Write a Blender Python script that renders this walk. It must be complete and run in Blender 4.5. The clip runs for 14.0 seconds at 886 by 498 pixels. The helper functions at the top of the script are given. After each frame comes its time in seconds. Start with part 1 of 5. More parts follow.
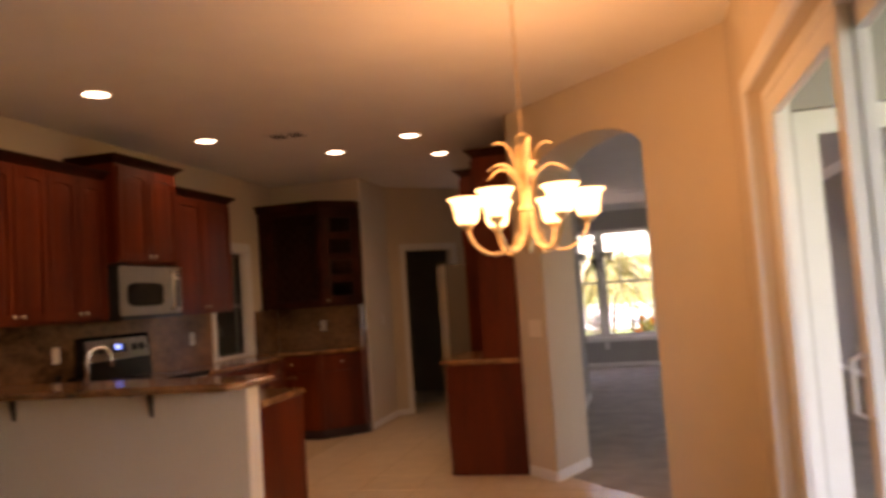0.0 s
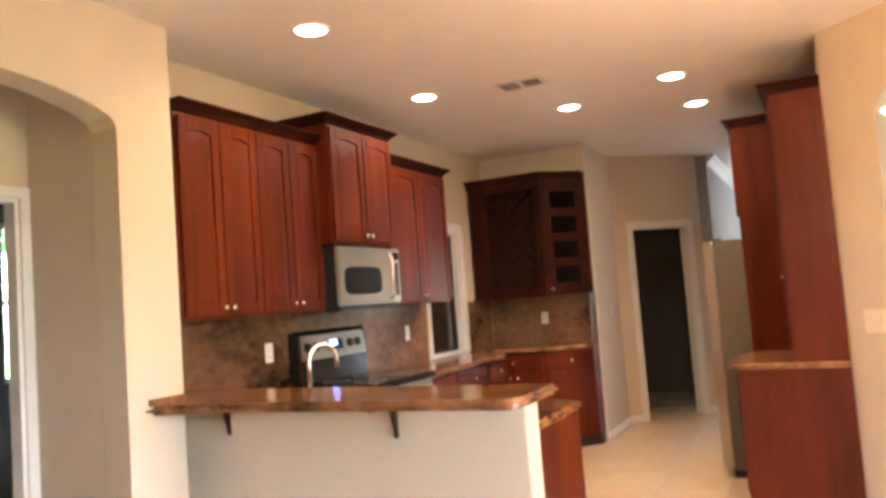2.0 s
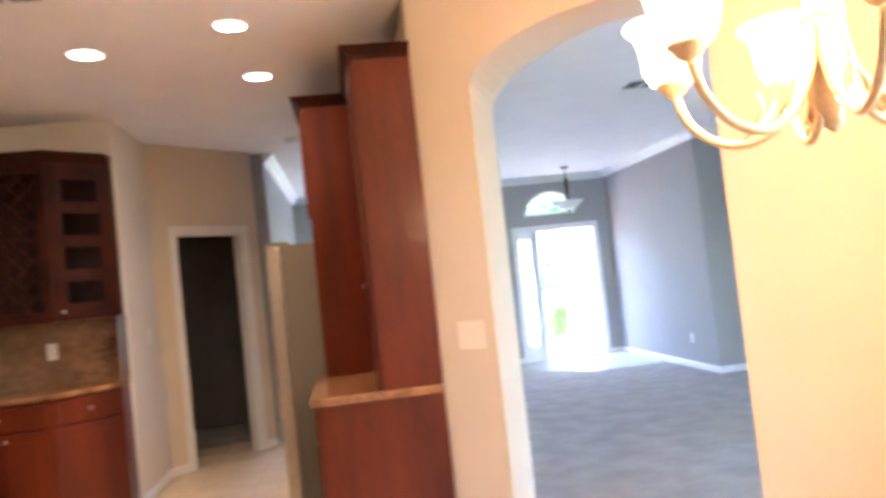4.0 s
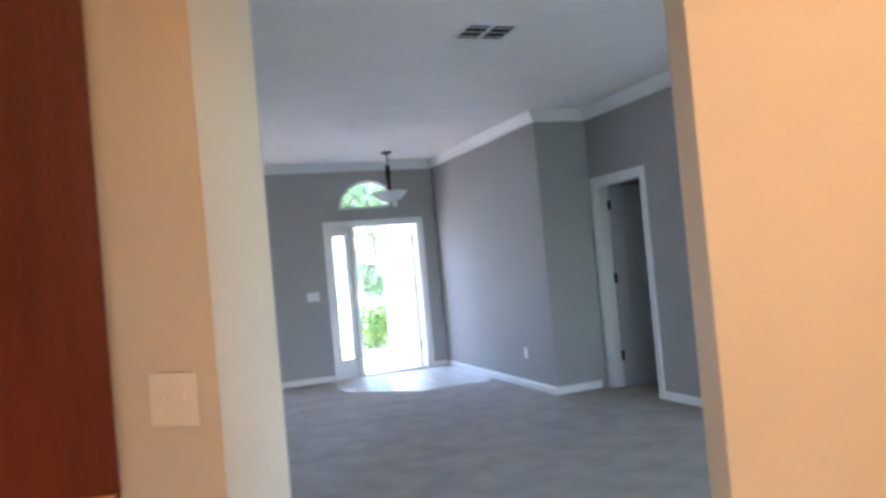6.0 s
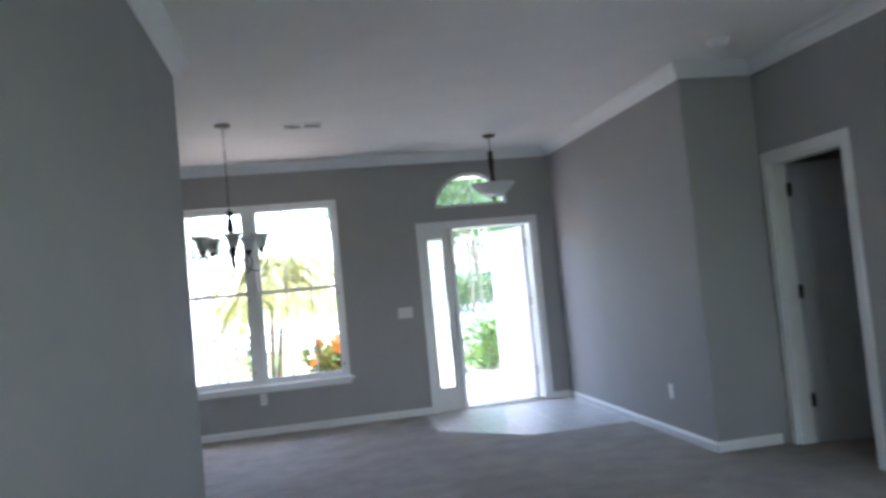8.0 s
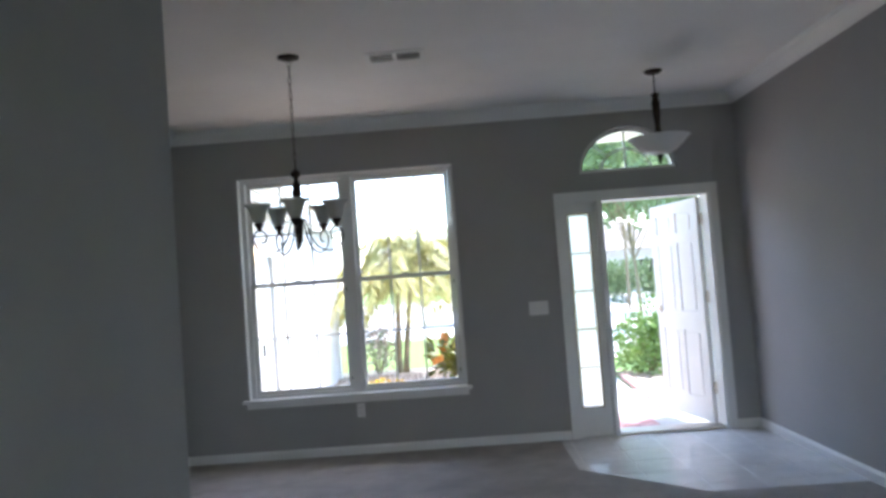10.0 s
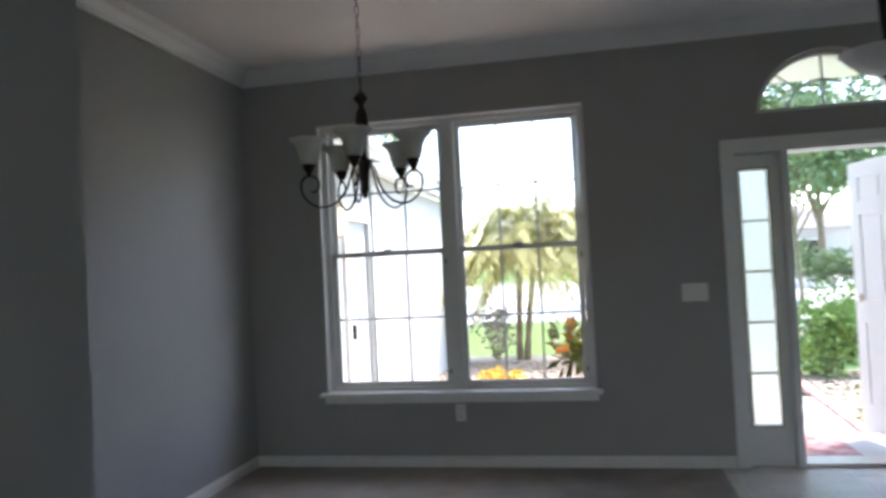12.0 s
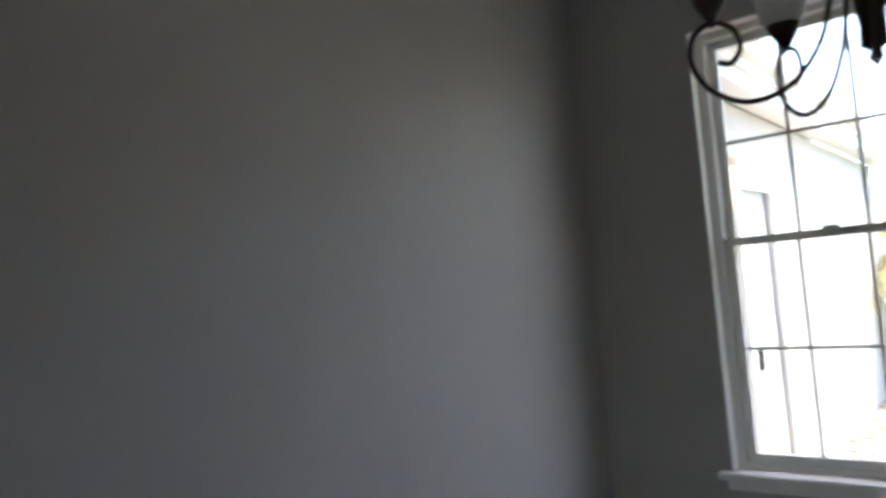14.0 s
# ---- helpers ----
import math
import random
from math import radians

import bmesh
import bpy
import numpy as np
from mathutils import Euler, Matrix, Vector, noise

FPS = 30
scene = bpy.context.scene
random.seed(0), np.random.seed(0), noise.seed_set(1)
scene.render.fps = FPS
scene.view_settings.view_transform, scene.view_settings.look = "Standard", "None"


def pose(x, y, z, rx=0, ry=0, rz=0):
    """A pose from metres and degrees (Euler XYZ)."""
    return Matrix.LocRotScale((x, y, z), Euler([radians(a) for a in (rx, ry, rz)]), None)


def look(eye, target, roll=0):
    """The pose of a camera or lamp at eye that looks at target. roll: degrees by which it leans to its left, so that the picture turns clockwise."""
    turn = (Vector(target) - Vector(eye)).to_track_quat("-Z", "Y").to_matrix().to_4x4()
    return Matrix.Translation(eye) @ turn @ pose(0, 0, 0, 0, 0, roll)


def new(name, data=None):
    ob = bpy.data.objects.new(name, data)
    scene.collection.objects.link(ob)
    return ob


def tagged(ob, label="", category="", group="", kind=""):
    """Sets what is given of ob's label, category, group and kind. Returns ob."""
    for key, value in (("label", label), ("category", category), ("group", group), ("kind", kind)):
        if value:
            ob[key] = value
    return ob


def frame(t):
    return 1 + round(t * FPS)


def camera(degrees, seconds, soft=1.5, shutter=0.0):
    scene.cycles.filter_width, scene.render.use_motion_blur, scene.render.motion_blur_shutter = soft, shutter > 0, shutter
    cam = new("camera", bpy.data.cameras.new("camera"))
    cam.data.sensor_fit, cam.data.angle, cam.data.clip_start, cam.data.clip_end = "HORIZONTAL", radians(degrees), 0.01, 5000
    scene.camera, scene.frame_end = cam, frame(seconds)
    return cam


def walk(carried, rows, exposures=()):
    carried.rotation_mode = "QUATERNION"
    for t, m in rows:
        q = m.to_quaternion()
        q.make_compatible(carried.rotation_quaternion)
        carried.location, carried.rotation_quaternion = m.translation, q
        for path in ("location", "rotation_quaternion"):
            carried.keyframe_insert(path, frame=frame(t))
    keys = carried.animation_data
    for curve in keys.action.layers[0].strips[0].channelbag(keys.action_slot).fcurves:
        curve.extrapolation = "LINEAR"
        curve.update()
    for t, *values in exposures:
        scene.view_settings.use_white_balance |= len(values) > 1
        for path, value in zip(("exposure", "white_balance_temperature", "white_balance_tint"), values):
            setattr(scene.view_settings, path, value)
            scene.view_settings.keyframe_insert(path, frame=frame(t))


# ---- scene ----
cam = camera(62.0, 14.0, 3.3, 0.5)
PATH = [
    (0, (2.026, -0.761, 1.408), (1.533, 1.173, 1.538), -3.9),
    (0.5, (1.782, -0.585, 1.411), (1.061, 1.275, 1.546), -4.1),
    (1, (1.534, -0.346, 1.41), (0.667, 1.451, 1.546), -4.3),
    (1.5, (1.29, -0.08, 1.408), (0.359, 1.684, 1.551), -4.4),
    (2, (1.034, 0.147, 1.409), (0.129, 1.924, 1.551), -4.3),
    (2.5, (0.858, 0.377, 1.408), (0.035, 2.194, 1.546), -4.9),
    (3, (0.729, 0.709, 1.403), (0.169, 2.626, 1.512), -5.8),
    (3.5, (0.67, 1.011, 1.391), (0.564, 3.006, 1.481), -6.4),
    (4, (0.737, 1.426, 1.396), (0.994, 3.408, 1.479), -6.1),
    (4.2, (0.793, 1.605, 1.397), (1.157, 3.57, 1.467), -6.0),
    (6.3, (1.365, 3.157, 1.387), (2.077, 5.026, 1.43), -5.1),
    (6.5, (1.437, 3.282, 1.387), (2.142, 5.153, 1.433), -5.1),
    (7, (1.684, 3.675, 1.383), (2.326, 5.568, 1.441), -5.2),
    (7.5, (1.843, 4.051, 1.389), (2.369, 5.979, 1.458), -5.3),
    (8, (2.024, 4.546, 1.393), (2.394, 6.509, 1.485), -5.4),
    (8.5, (2.134, 5.069, 1.409), (2.381, 7.051, 1.508), -5.4),
    (11, (2.491, 6.848, 1.377), (2.286, 8.836, 1.444), -3.5),
    (11.5, (2.485, 7.167, 1.364), (2.198, 9.145, 1.421), -3.3),
    (12, (2.418, 7.56, 1.346), (2.022, 9.519, 1.398), -2.9),
    (12.5, (2.263, 8.071, 1.327), (1.709, 9.992, 1.377), -3.1),
    (13, (2.057, 8.617, 1.331), (1.26, 10.451, 1.381), -3.3),
    (13.5, (1.822, 9.085, 1.332), (0.736, 10.763, 1.401), -2.9),
    (14, (1.620, 9.312, 1.375), (0.381, 10.876, 1.485), -5.0),
]
EXPO = [(0.0, 3.55, 8500, 36), (0.5, 3.85, 8200, 30), (1.2, 4.8, 7300, 22), (2.0, 5.55, 6350, 17), (3.0, 5.72, 5800, 13), (3.6, 5.85, 5500, 15),
        (4.2, 5.7, 5550, 17), (6.3, 4.65, 5700, 13), (7.5, 4.3, 5850, 12), (8.5, 3.85, 5950, 12), (11.0, 3.2, 6300, 12), (12.5, 2.7, 6450, 12), (13.0, 2.35, 6500, 12), (13.5, 2.1, 6500, 12), (14.0, 3.2, 6700, 12)]
walk(cam, [(t, look(eye, target, roll)) for t, eye, target, roll in PATH], EXPO)

# ---- world and sun ----
world = bpy.data.worlds.new("overcast_sky")
scene.world = world
world.use_nodes = True
sky = world.node_tree.nodes.new("ShaderNodeTexSky")
sky.sky_type, sky.sun_disc = "NISHITA", False
sky.sun_elevation, sky.sun_rotation = radians(60), radians(52)
sky.air_density, sky.dust_density, sky.ozone_density = 1.0, 1.5, 1.5
back = world.node_tree.nodes["Background"]
world.node_tree.links.new(sky.outputs[0], back.inputs[0])
back.inputs[1].default_value = 0.13
sun_data = bpy.data.lights.new("sun", "SUN")
sun_data.energy, sun_data.angle, sun_data.color = 1.2, radians(12), (1.0, 0.96, 0.9)
sun = new("sun", sun_data)
sun.matrix_world = look((13.5, 10.5, 30), (0, 0, 0))


def lamp(name, kind, place, power, colour, size=0.1, size_y=None, target=None, spread=180):
    data = bpy.data.lights.new(name, kind)
    data.energy, data.color = power, colour
    if kind == "AREA":
        data.size = size
        data.spread = radians(spread)
        if size_y:
            data.shape, data.size_y = "RECTANGLE", size_y
    else:
        data.shadow_soft_size = size
    ob = new(name, data)
    ob.matrix_world = look(place, target) if target else Matrix.Translation(place)
    return ob


WARM = (1.0, 0.54, 0.23)
CEIL = 2.82
DOWNLIGHTS = [(-1.125, 3.107), (-1.28, 4.571), (-0.562, 5.581), (0.256, 5.278), (0.282, 6.199)]
for dx, dy in DOWNLIGHTS:
    lamp("downlight_lamp", "AREA", (dx, dy, CEIL - 0.012), 0.24, (1.0, 0.70, 0.42), 0.13, None, (dx, dy, 0), 150)

# fill lamp added to brighten the living room, set in an unseen door opening
lamp("added_living_fill", "AREA", (4.12, 3.70, 1.15), 0.65, (0.86, 0.94, 1.0), 2.3, 2.1, (4.12, 9.0, 1.0))


# ---- materials ----
def material(name, base, rough=0.6, metal=0.0, vary=0.12, scale=6.0, fine=120.0, bump=0.05, second=None, stretch=(1, 1, 1), coat=0.0, distance=0.004, random_vary=0.0):
    """Two scales of noise on the colour, a fine relief, optional second colour."""
    m = bpy.data.materials.new(name)
    m.use_nodes = True
    nt = m.node_tree
    bsdf = nt.nodes["Principled BSDF"]
    bsdf.inputs["Roughness"].default_value = rough
    bsdf.inputs["Metallic"].default_value = metal
    bsdf.inputs["Coat Weight"].default_value = coat
    bsdf.inputs["Coat Roughness"].default_value = 0.15
    co = nt.nodes.new("ShaderNodeTexCoord")
    mp = nt.nodes.new("ShaderNodeMapping")
    mp.inputs["Scale"].default_value = stretch
    nt.links.new(co.outputs["Object"], mp.inputs[0])
    big = nt.nodes.new("ShaderNodeTexNoise")
    big.inputs["Scale"].default_value, big.inputs["Detail"].default_value = scale, 5
    small = nt.nodes.new("ShaderNodeTexNoise")
    small.inputs["Scale"].default_value, small.inputs["Detail"].default_value = fine, 3
    for n in (big, small):
        nt.links.new(mp.outputs[0], n.inputs["Vector"])
    mixv = nt.nodes.new("ShaderNodeMath")
    mixv.operation = "MULTIPLY_ADD"
    nt.links.new(small.outputs[0], mixv.inputs[0])
    mixv.inputs[1].default_value = 0.35
    nt.links.new(big.outputs[0], mixv.inputs[2])
    value = mixv.outputs[0]
    if random_vary:
        info = nt.nodes.new("ShaderNodeObjectInfo")
        geo = nt.nodes.new("ShaderNodeNewGeometry")
        both = nt.nodes.new("ShaderNodeMath")
        both.operation = "ADD"
        nt.links.new(info.outputs["Random"], both.inputs[0])
        nt.links.new(geo.outputs["Random Per Island"], both.inputs[1])
        add = nt.nodes.new("ShaderNodeMath")
        add.operation = "MULTIPLY_ADD"
        nt.links.new(both.outputs[0], add.inputs[0])
        add.inputs[1].default_value = random_vary
        nt.links.new(value, add.inputs[2])
        value = add.outputs[0]
    ramp = nt.nodes.new("ShaderNodeValToRGB")
    dark = tuple(c * (1 - vary) for c in base)
    light = tuple(min(1, c * (1 + vary)) for c in base) if second is None else second
    ramp.color_ramp.elements[0].position, ramp.color_ramp.elements[0].color = 0.45, (*dark, 1)
    ramp.color_ramp.elements[1].position, ramp.color_ramp.elements[1].color = 0.95, (*light, 1)
    nt.links.new(value, ramp.inputs[0])
    nt.links.new(ramp.outputs[0], bsdf.inputs["Base Color"])
    if bump:
        bp = nt.nodes.new("ShaderNodeBump")
        bp.inputs["Strength"].default_value, bp.inputs["Distance"].default_value = bump, distance
        nt.links.new(small.outputs[0], bp.inputs["Height"])
        nt.links.new(bp.outputs[0], bsdf.inputs["Normal"])
    return m


def glowing(name, colour, strength):
    m = bpy.data.materials.new(name)
    m.use_nodes = True
    b = m.node_tree.nodes["Principled BSDF"]
    b.inputs["Base Color"].default_value = (0.9, 0.88, 0.82, 1)
    b.inputs["Emission Color"].default_value, b.inputs["Emission Strength"].default_value = (*colour, 1), strength
    return m


def glass_material(name, rough=0.0, colour=(1, 1, 1)):
    m = bpy.data.materials.new(name)
    m.use_nodes = True
    b = m.node_tree.nodes["Principled BSDF"]
    b.inputs["Base Color"].default_value = (*colour, 1)
    b.inputs["Transmission Weight"].default_value, b.inputs["Roughness"].default_value, b.inputs["IOR"].default_value = 1.0, rough, 1.02 if rough == 0 else 1.3
    return m


BEIGE = material("beige_wall_paint", (0.65, 0.565, 0.445), 0.7, vary=0.04, scale=2, fine=160, bump=0.12)
GREY = material("grey_wall_paint", (0.365, 0.358, 0.354), 0.7, vary=0.04, scale=2, fine=160, bump=0.12)
CEILING = material("white_ceiling_paint", (0.82, 0.80, 0.77), 0.85, vary=0.03, scale=3, fine=90, bump=0.2)
TRIM = material("white_trim_paint", (0.78, 0.78, 0.77), 0.4, vary=0.03, scale=5, fine=80, bump=0.02)
CARPET = material("grey_beige_carpet", (0.46, 0.425, 0.385), 0.98, vary=0.10, scale=4, fine=300, bump=1.0, second=(0.60, 0.555, 0.505), distance=0.01)
TILE = material("cream_floor_tile", (0.62, 0.50, 0.355), 0.32, vary=0.1, scale=7, fine=60, bump=0.02, random_vary=0.12)
FOYER_TILE = material("pale_foyer_tile", (0.76, 0.74, 0.71), 0.2, vary=0.08, scale=7, fine=60, bump=0.02, random_vary=0.12)
GROUT = material("tile_grout", (0.58, 0.47, 0.335), 0.9, vary=0.2, scale=20)
FOYER_GROUT = material("pale_tile_grout", (0.74, 0.72, 0.69), 0.9, vary=0.1, scale=20)
CHERRY = material("cherry_stained_wood", (0.07, 0.009, 0.0025), 0.45, vary=0.2, scale=1.6, fine=30, bump=0.02, second=(0.15, 0.023, 0.004), stretch=(4, 4, 0.5), coat=0.13)
CHERRY.node_tree.nodes["Principled BSDF"].inputs["Specular IOR Level"].default_value = 0.22
# dark moulding stain; on the wine cabinet it paints shade onto plain cherry
CHERRY_DARK_AND_SHADED = material("dark_cherry_moulding_and_shade", (0.022, 0.005, 0.003), 0.4, vary=0.3, scale=3, fine=30, bump=0.03, second=(0.05, 0.011, 0.005), stretch=(2, 2, 2), coat=0.0)
CHERRY_DARK_AND_SHADED.node_tree.nodes["Principled BSDF"].inputs["Specular IOR Level"].default_value = 0.15
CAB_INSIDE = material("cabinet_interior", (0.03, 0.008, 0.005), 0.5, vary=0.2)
GRANITE = material("brown_gold_granite", (0.10, 0.038, 0.018), 0.16, vary=0.4, scale=5.5, fine=34, bump=0.01, second=(0.46, 0.22, 0.09), stretch=(1, 1.7, 1), coat=0.4)
SPLASH = material("brown_granite_backsplash", (0.07, 0.034, 0.02), 0.22, vary=0.5, scale=1.3, fine=14, bump=0.01, second=(0.34, 0.18, 0.085), stretch=(1, 1, 1.6), coat=0.3)
STEEL = material("brushed_stainless_steel", (0.48, 0.44, 0.38), 0.33, 0.9, vary=0.06, scale=3, fine=200, bump=0.03, stretch=(1, 1, 12))
FRIDGE_SIDE = material("grey_textured_fridge_side", (0.12, 0.108, 0.085), 0.5, 0.0, vary=0.06, scale=3, fine=220, bump=0.1)
NICKEL = material("brushed_nickel", (0.72, 0.66, 0.58), 0.25, 1.0, vary=0.04, bump=0.0)
BLACK = material("black_gloss_enamel", (0.012, 0.012, 0.013), 0.1, vary=0.2, coat=0.5, bump=0.0)
BLACK_MATTE = material("black_painted_metal", (0.02, 0.018, 0.017), 0.45, vary=0.2, bump=0.03)
BRONZE = material("oil_rubbed_bronze", (0.045, 0.032, 0.026), 0.4, 0.7, vary=0.3, scale=12, bump=0.05)
ANTIQUE = material("antique_cream_gold_iron", (0.62, 0.46, 0.27), 0.5, 0.15, vary=0.25, scale=18, bump=0.1)
# near-black colour that paints the shade between vent louvres
VENT_SHADE = material("painted_duct_shade", (0.012, 0.012, 0.012), 1.0, vary=0.2, bump=0.0)
VENT_SHADE.node_tree.nodes["Principled BSDF"].inputs["Specular IOR Level"].default_value = 0.0
IVORY = material("ivory_switch_plastic", (0.82, 0.745, 0.63), 0.45, vary=0.02, bump=0.0)
PLATE = material("ivory_plastic_plate", (0.75, 0.70, 0.62), 0.4, vary=0.02, bump=0.0)
FROST = material("frosted_white_glass_shade", (0.78, 0.79, 0.77), 0.25, vary=0.08, scale=9, fine=40, bump=0.02)
nt = FROST.node_tree
glow_through = nt.nodes.new("ShaderNodeBsdfTranslucent")
glow_through.inputs[0].default_value = (0.85, 0.86, 0.84, 1)
blend = nt.nodes.new("ShaderNodeMixShader")
blend.inputs[0].default_value = 0.45
nt.links.new(nt.nodes["Principled BSDF"].outputs[0], blend.inputs[1])
nt.links.new(glow_through.outputs[0], blend.inputs[2])
nt.links.new(blend.outputs[0], nt.nodes["Material Output"].inputs[0])
GLOW_SHADE = glowing("lit_alabaster_shade", (1.0, 0.60, 0.25), 0.5)
GLOW_DOWN = glowing("lit_downlight_lens", (1.0, 0.86, 0.66), 0.75)
GLOW_BLUE = glowing("blue_clock_digits", (0.12, 0.25, 1.0), 0.25)
GLOW_LANTERN = glowing("lit_lantern_glass", (1.0, 0.66, 0.36), 0.7)
PANE = glass_material("clear_window_glass")
DARK_PANE = glass_material("dark_reflecting_glass", 0.0, (0.5, 0.5, 0.46))
DARK_PANE.node_tree.nodes["Principled BSDF"].inputs["IOR"].default_value = 1.6
FROST_PANE = material("obscured_sidelight_glass", (0.85, 0.9, 0.9), 0.5, vary=0.02, bump=0.0)
FROST_PANE.node_tree.nodes["Principled BSDF"].inputs["Transmission Weight"].default_value = 0.9
BRASS = material("aged_brass_came", (0.42, 0.36, 0.24), 0.4, 0.8, vary=0.1, bump=0.0)
STUCCO = material("white_exterior_stucco", (0.53, 0.53, 0.525), 0.9, vary=0.04, scale=4, fine=70, bump=0.4)
DOOR_PAINT = material("pale_grey_door_paint", (0.56, 0.60, 0.63), 0.4, vary=0.03, bump=0.02)
# dark wall colour that stands in for the shade of side rooms
SHADED_ROOM = material("painted_room_shade", (0.16, 0.15, 0.14), 0.8, vary=0.05)
ROOF = material("grey_roof_shingle", (0.22, 0.20, 0.18), 0.9, vary=0.3, scale=20, bump=0.4)
LAWN = material("lawn_grass", (0.10, 0.165, 0.025), 0.95, vary=0.4, scale=9, fine=120, bump=0.6, second=(0.19, 0.27, 0.05))
GROUND = material("far_lawn_ground", (0.10, 0.20, 0.045), 0.95, vary=0.4, scale=0.6, fine=20, bump=0.2, second=(0.2, 0.32, 0.08))
ROCK = material("tan_river_rock", (0.29, 0.22, 0.16), 0.85, vary=0.35, scale=14, fine=60, bump=0.3, second=(0.50, 0.40, 0.31), random_vary=0.25)
CONCRETE = material("pale_concrete", (0.46, 0.445, 0.42), 0.9, vary=0.1, scale=5, fine=70, bump=0.2)
DOORMAT = material("faded_red_doormat", (0.34, 0.09, 0.10), 0.95, vary=0.4, scale=11, fine=90, bump=0.6, second=(0.62, 0.40, 0.38))
PAVER = material("pink_brick_paver", (0.5, 0.3, 0.26), 0.9, vary=0.2, scale=9, bump=0.2, random_vary=0.2)
BARK = material("grey_brown_bark", (0.24, 0.19, 0.12), 0.9, vary=0.4, scale=14, bump=0.5, stretch=(1, 1, 0.4))
FROND = material("yellow_green_palm_leaflet", (0.15, 0.18, 0.035), 0.6, vary=0.3, scale=3, bump=0.0, second=(0.47, 0.43, 0.15), random_vary=0.35)
LEAF = material("mid_green_leaf", (0.065, 0.11, 0.048), 0.6, vary=0.4, scale=4, bump=0.0, second=(0.20, 0.27, 0.125), random_vary=0.4)
HEDGE_LEAF = material("bright_green_shrub_leaf", (0.075, 0.14, 0.035), 0.6, vary=0.4, scale=4, bump=0.0, second=(0.21, 0.32, 0.085), random_vary=0.4)
CROTON = material("orange_yellow_croton_leaf", (0.20, 0.15, 0.015), 0.4, vary=0.4, scale=6, bump=0.0, second=(0.40, 0.15, 0.02), random_vary=0.25)
CROTON_GREEN = material("dark_green_croton_leaf", (0.015, 0.045, 0.012), 0.35, vary=0.4, scale=6, bump=0.0, second=(0.16, 0.17, 0.02), random_vary=0.2)
PINK = material("pink_flower_petal", (0.60, 0.24, 0.33), 0.6, vary=0.3, scale=9, bump=0.0, second=(0.6, 0.5, 0.45), random_vary=0.3)
YELLOW = material("golden_flower_petal", (0.75, 0.36, 0.03), 0.6, vary=0.3, scale=9, bump=0.0, second=(0.85, 0.6, 0.08), random_vary=0.3)


# ---- mesh helpers ----
def mesh_object(name, bm, mat, parent=None, label="", smooth=False):
    me = bpy.data.meshes.new(name)
    bmesh.ops.recalc_face_normals(bm, faces=bm.faces)
    bm.to_mesh(me)
    bm.free()
    me.materials.append(mat)
    if smooth:
        for p in me.polygons:
            p.use_smooth = True
    ob = new(name, me)
    if parent is not None:
        ob.parent = parent
    if label:
        ob["label"] = label
    return ob


def part(name, bm, mat, parent, label="", smooth=False):
    return mesh_object(name, bm, mat, parent, label, smooth)


def thing(name, m, label, category, group="", kind=""):
    ob = new(name)
    ob.empty_display_size = 0.1
    ob.matrix_world = m
    return tagged(ob, label, category, group, kind)


def box(bm, x0, x1, y0, y1, z0, z1, bevel=0.0):
    vs = [bm.verts.new((x, y, z)) for z in (z0, z1) for y in (y0, y1) for x in (x0, x1)]
    fs = [bm.faces.new([vs[i] for i in q]) for q in ((0, 2, 3, 1), (4, 5, 7, 6), (0, 1, 5, 4), (2, 6, 7, 3), (0, 4, 6, 2), (1, 3, 7, 5))]
    if bevel:
        es = {e for f in fs for e in f.edges}
        bmesh.ops.bevel(bm, geom=list(es), offset=bevel, segments=2, affect="EDGES")
    return bm


def B(*a, bevel=0.0):
    return box(bmesh.new(), *a, bevel=bevel)


def prism(bm, outline, plane, a, b):
    """Extrudes a 2D outline between a and b along the axis that plane lacks ('xz' along y, 'xy' along z, 'yz' along x)."""
    def at(p, c):
        return {"xz": (p[0], c, p[1]), "xy": (p[0], p[1], c), "yz": (c, p[0], p[1])}[plane]
    lo = [bm.verts.new(at(p, a)) for p in outline]
    hi = [bm.verts.new(at(p, b)) for p in outline]
    bm.faces.new(lo)
    bm.faces.new(hi[::-1])
    n = len(outline)
    for i in range(n):
        bm.faces.new((lo[i], hi[i], hi[(i + 1) % n], lo[(i + 1) % n]))
    return bm


def lathe(bm, profile, seg=20, centre=(0, 0, 0), close=False, wave=0.0, waves=6):
    rings = []
    for r, z in profile:
        rings.append([bm.verts.new((centre[0] + r * (1 + wave * math.cos(waves * 2 * math.pi * i / seg)) * math.cos(2 * math.pi * i / seg),
                                    centre[1] + r * (1 + wave * math.cos(waves * 2 * math.pi * i / seg)) * math.sin(2 * math.pi * i / seg), centre[2] + z)) for i in range(seg)])
    for a, b in zip(rings, rings[1:]):
        for i in range(seg):
            bm.faces.new((a[i], a[(i + 1) % seg], b[(i + 1) % seg], b[i]))
    if close:
        bm.faces.new(rings[0][::-1])
        bm.faces.new(rings[-1])
    return bm


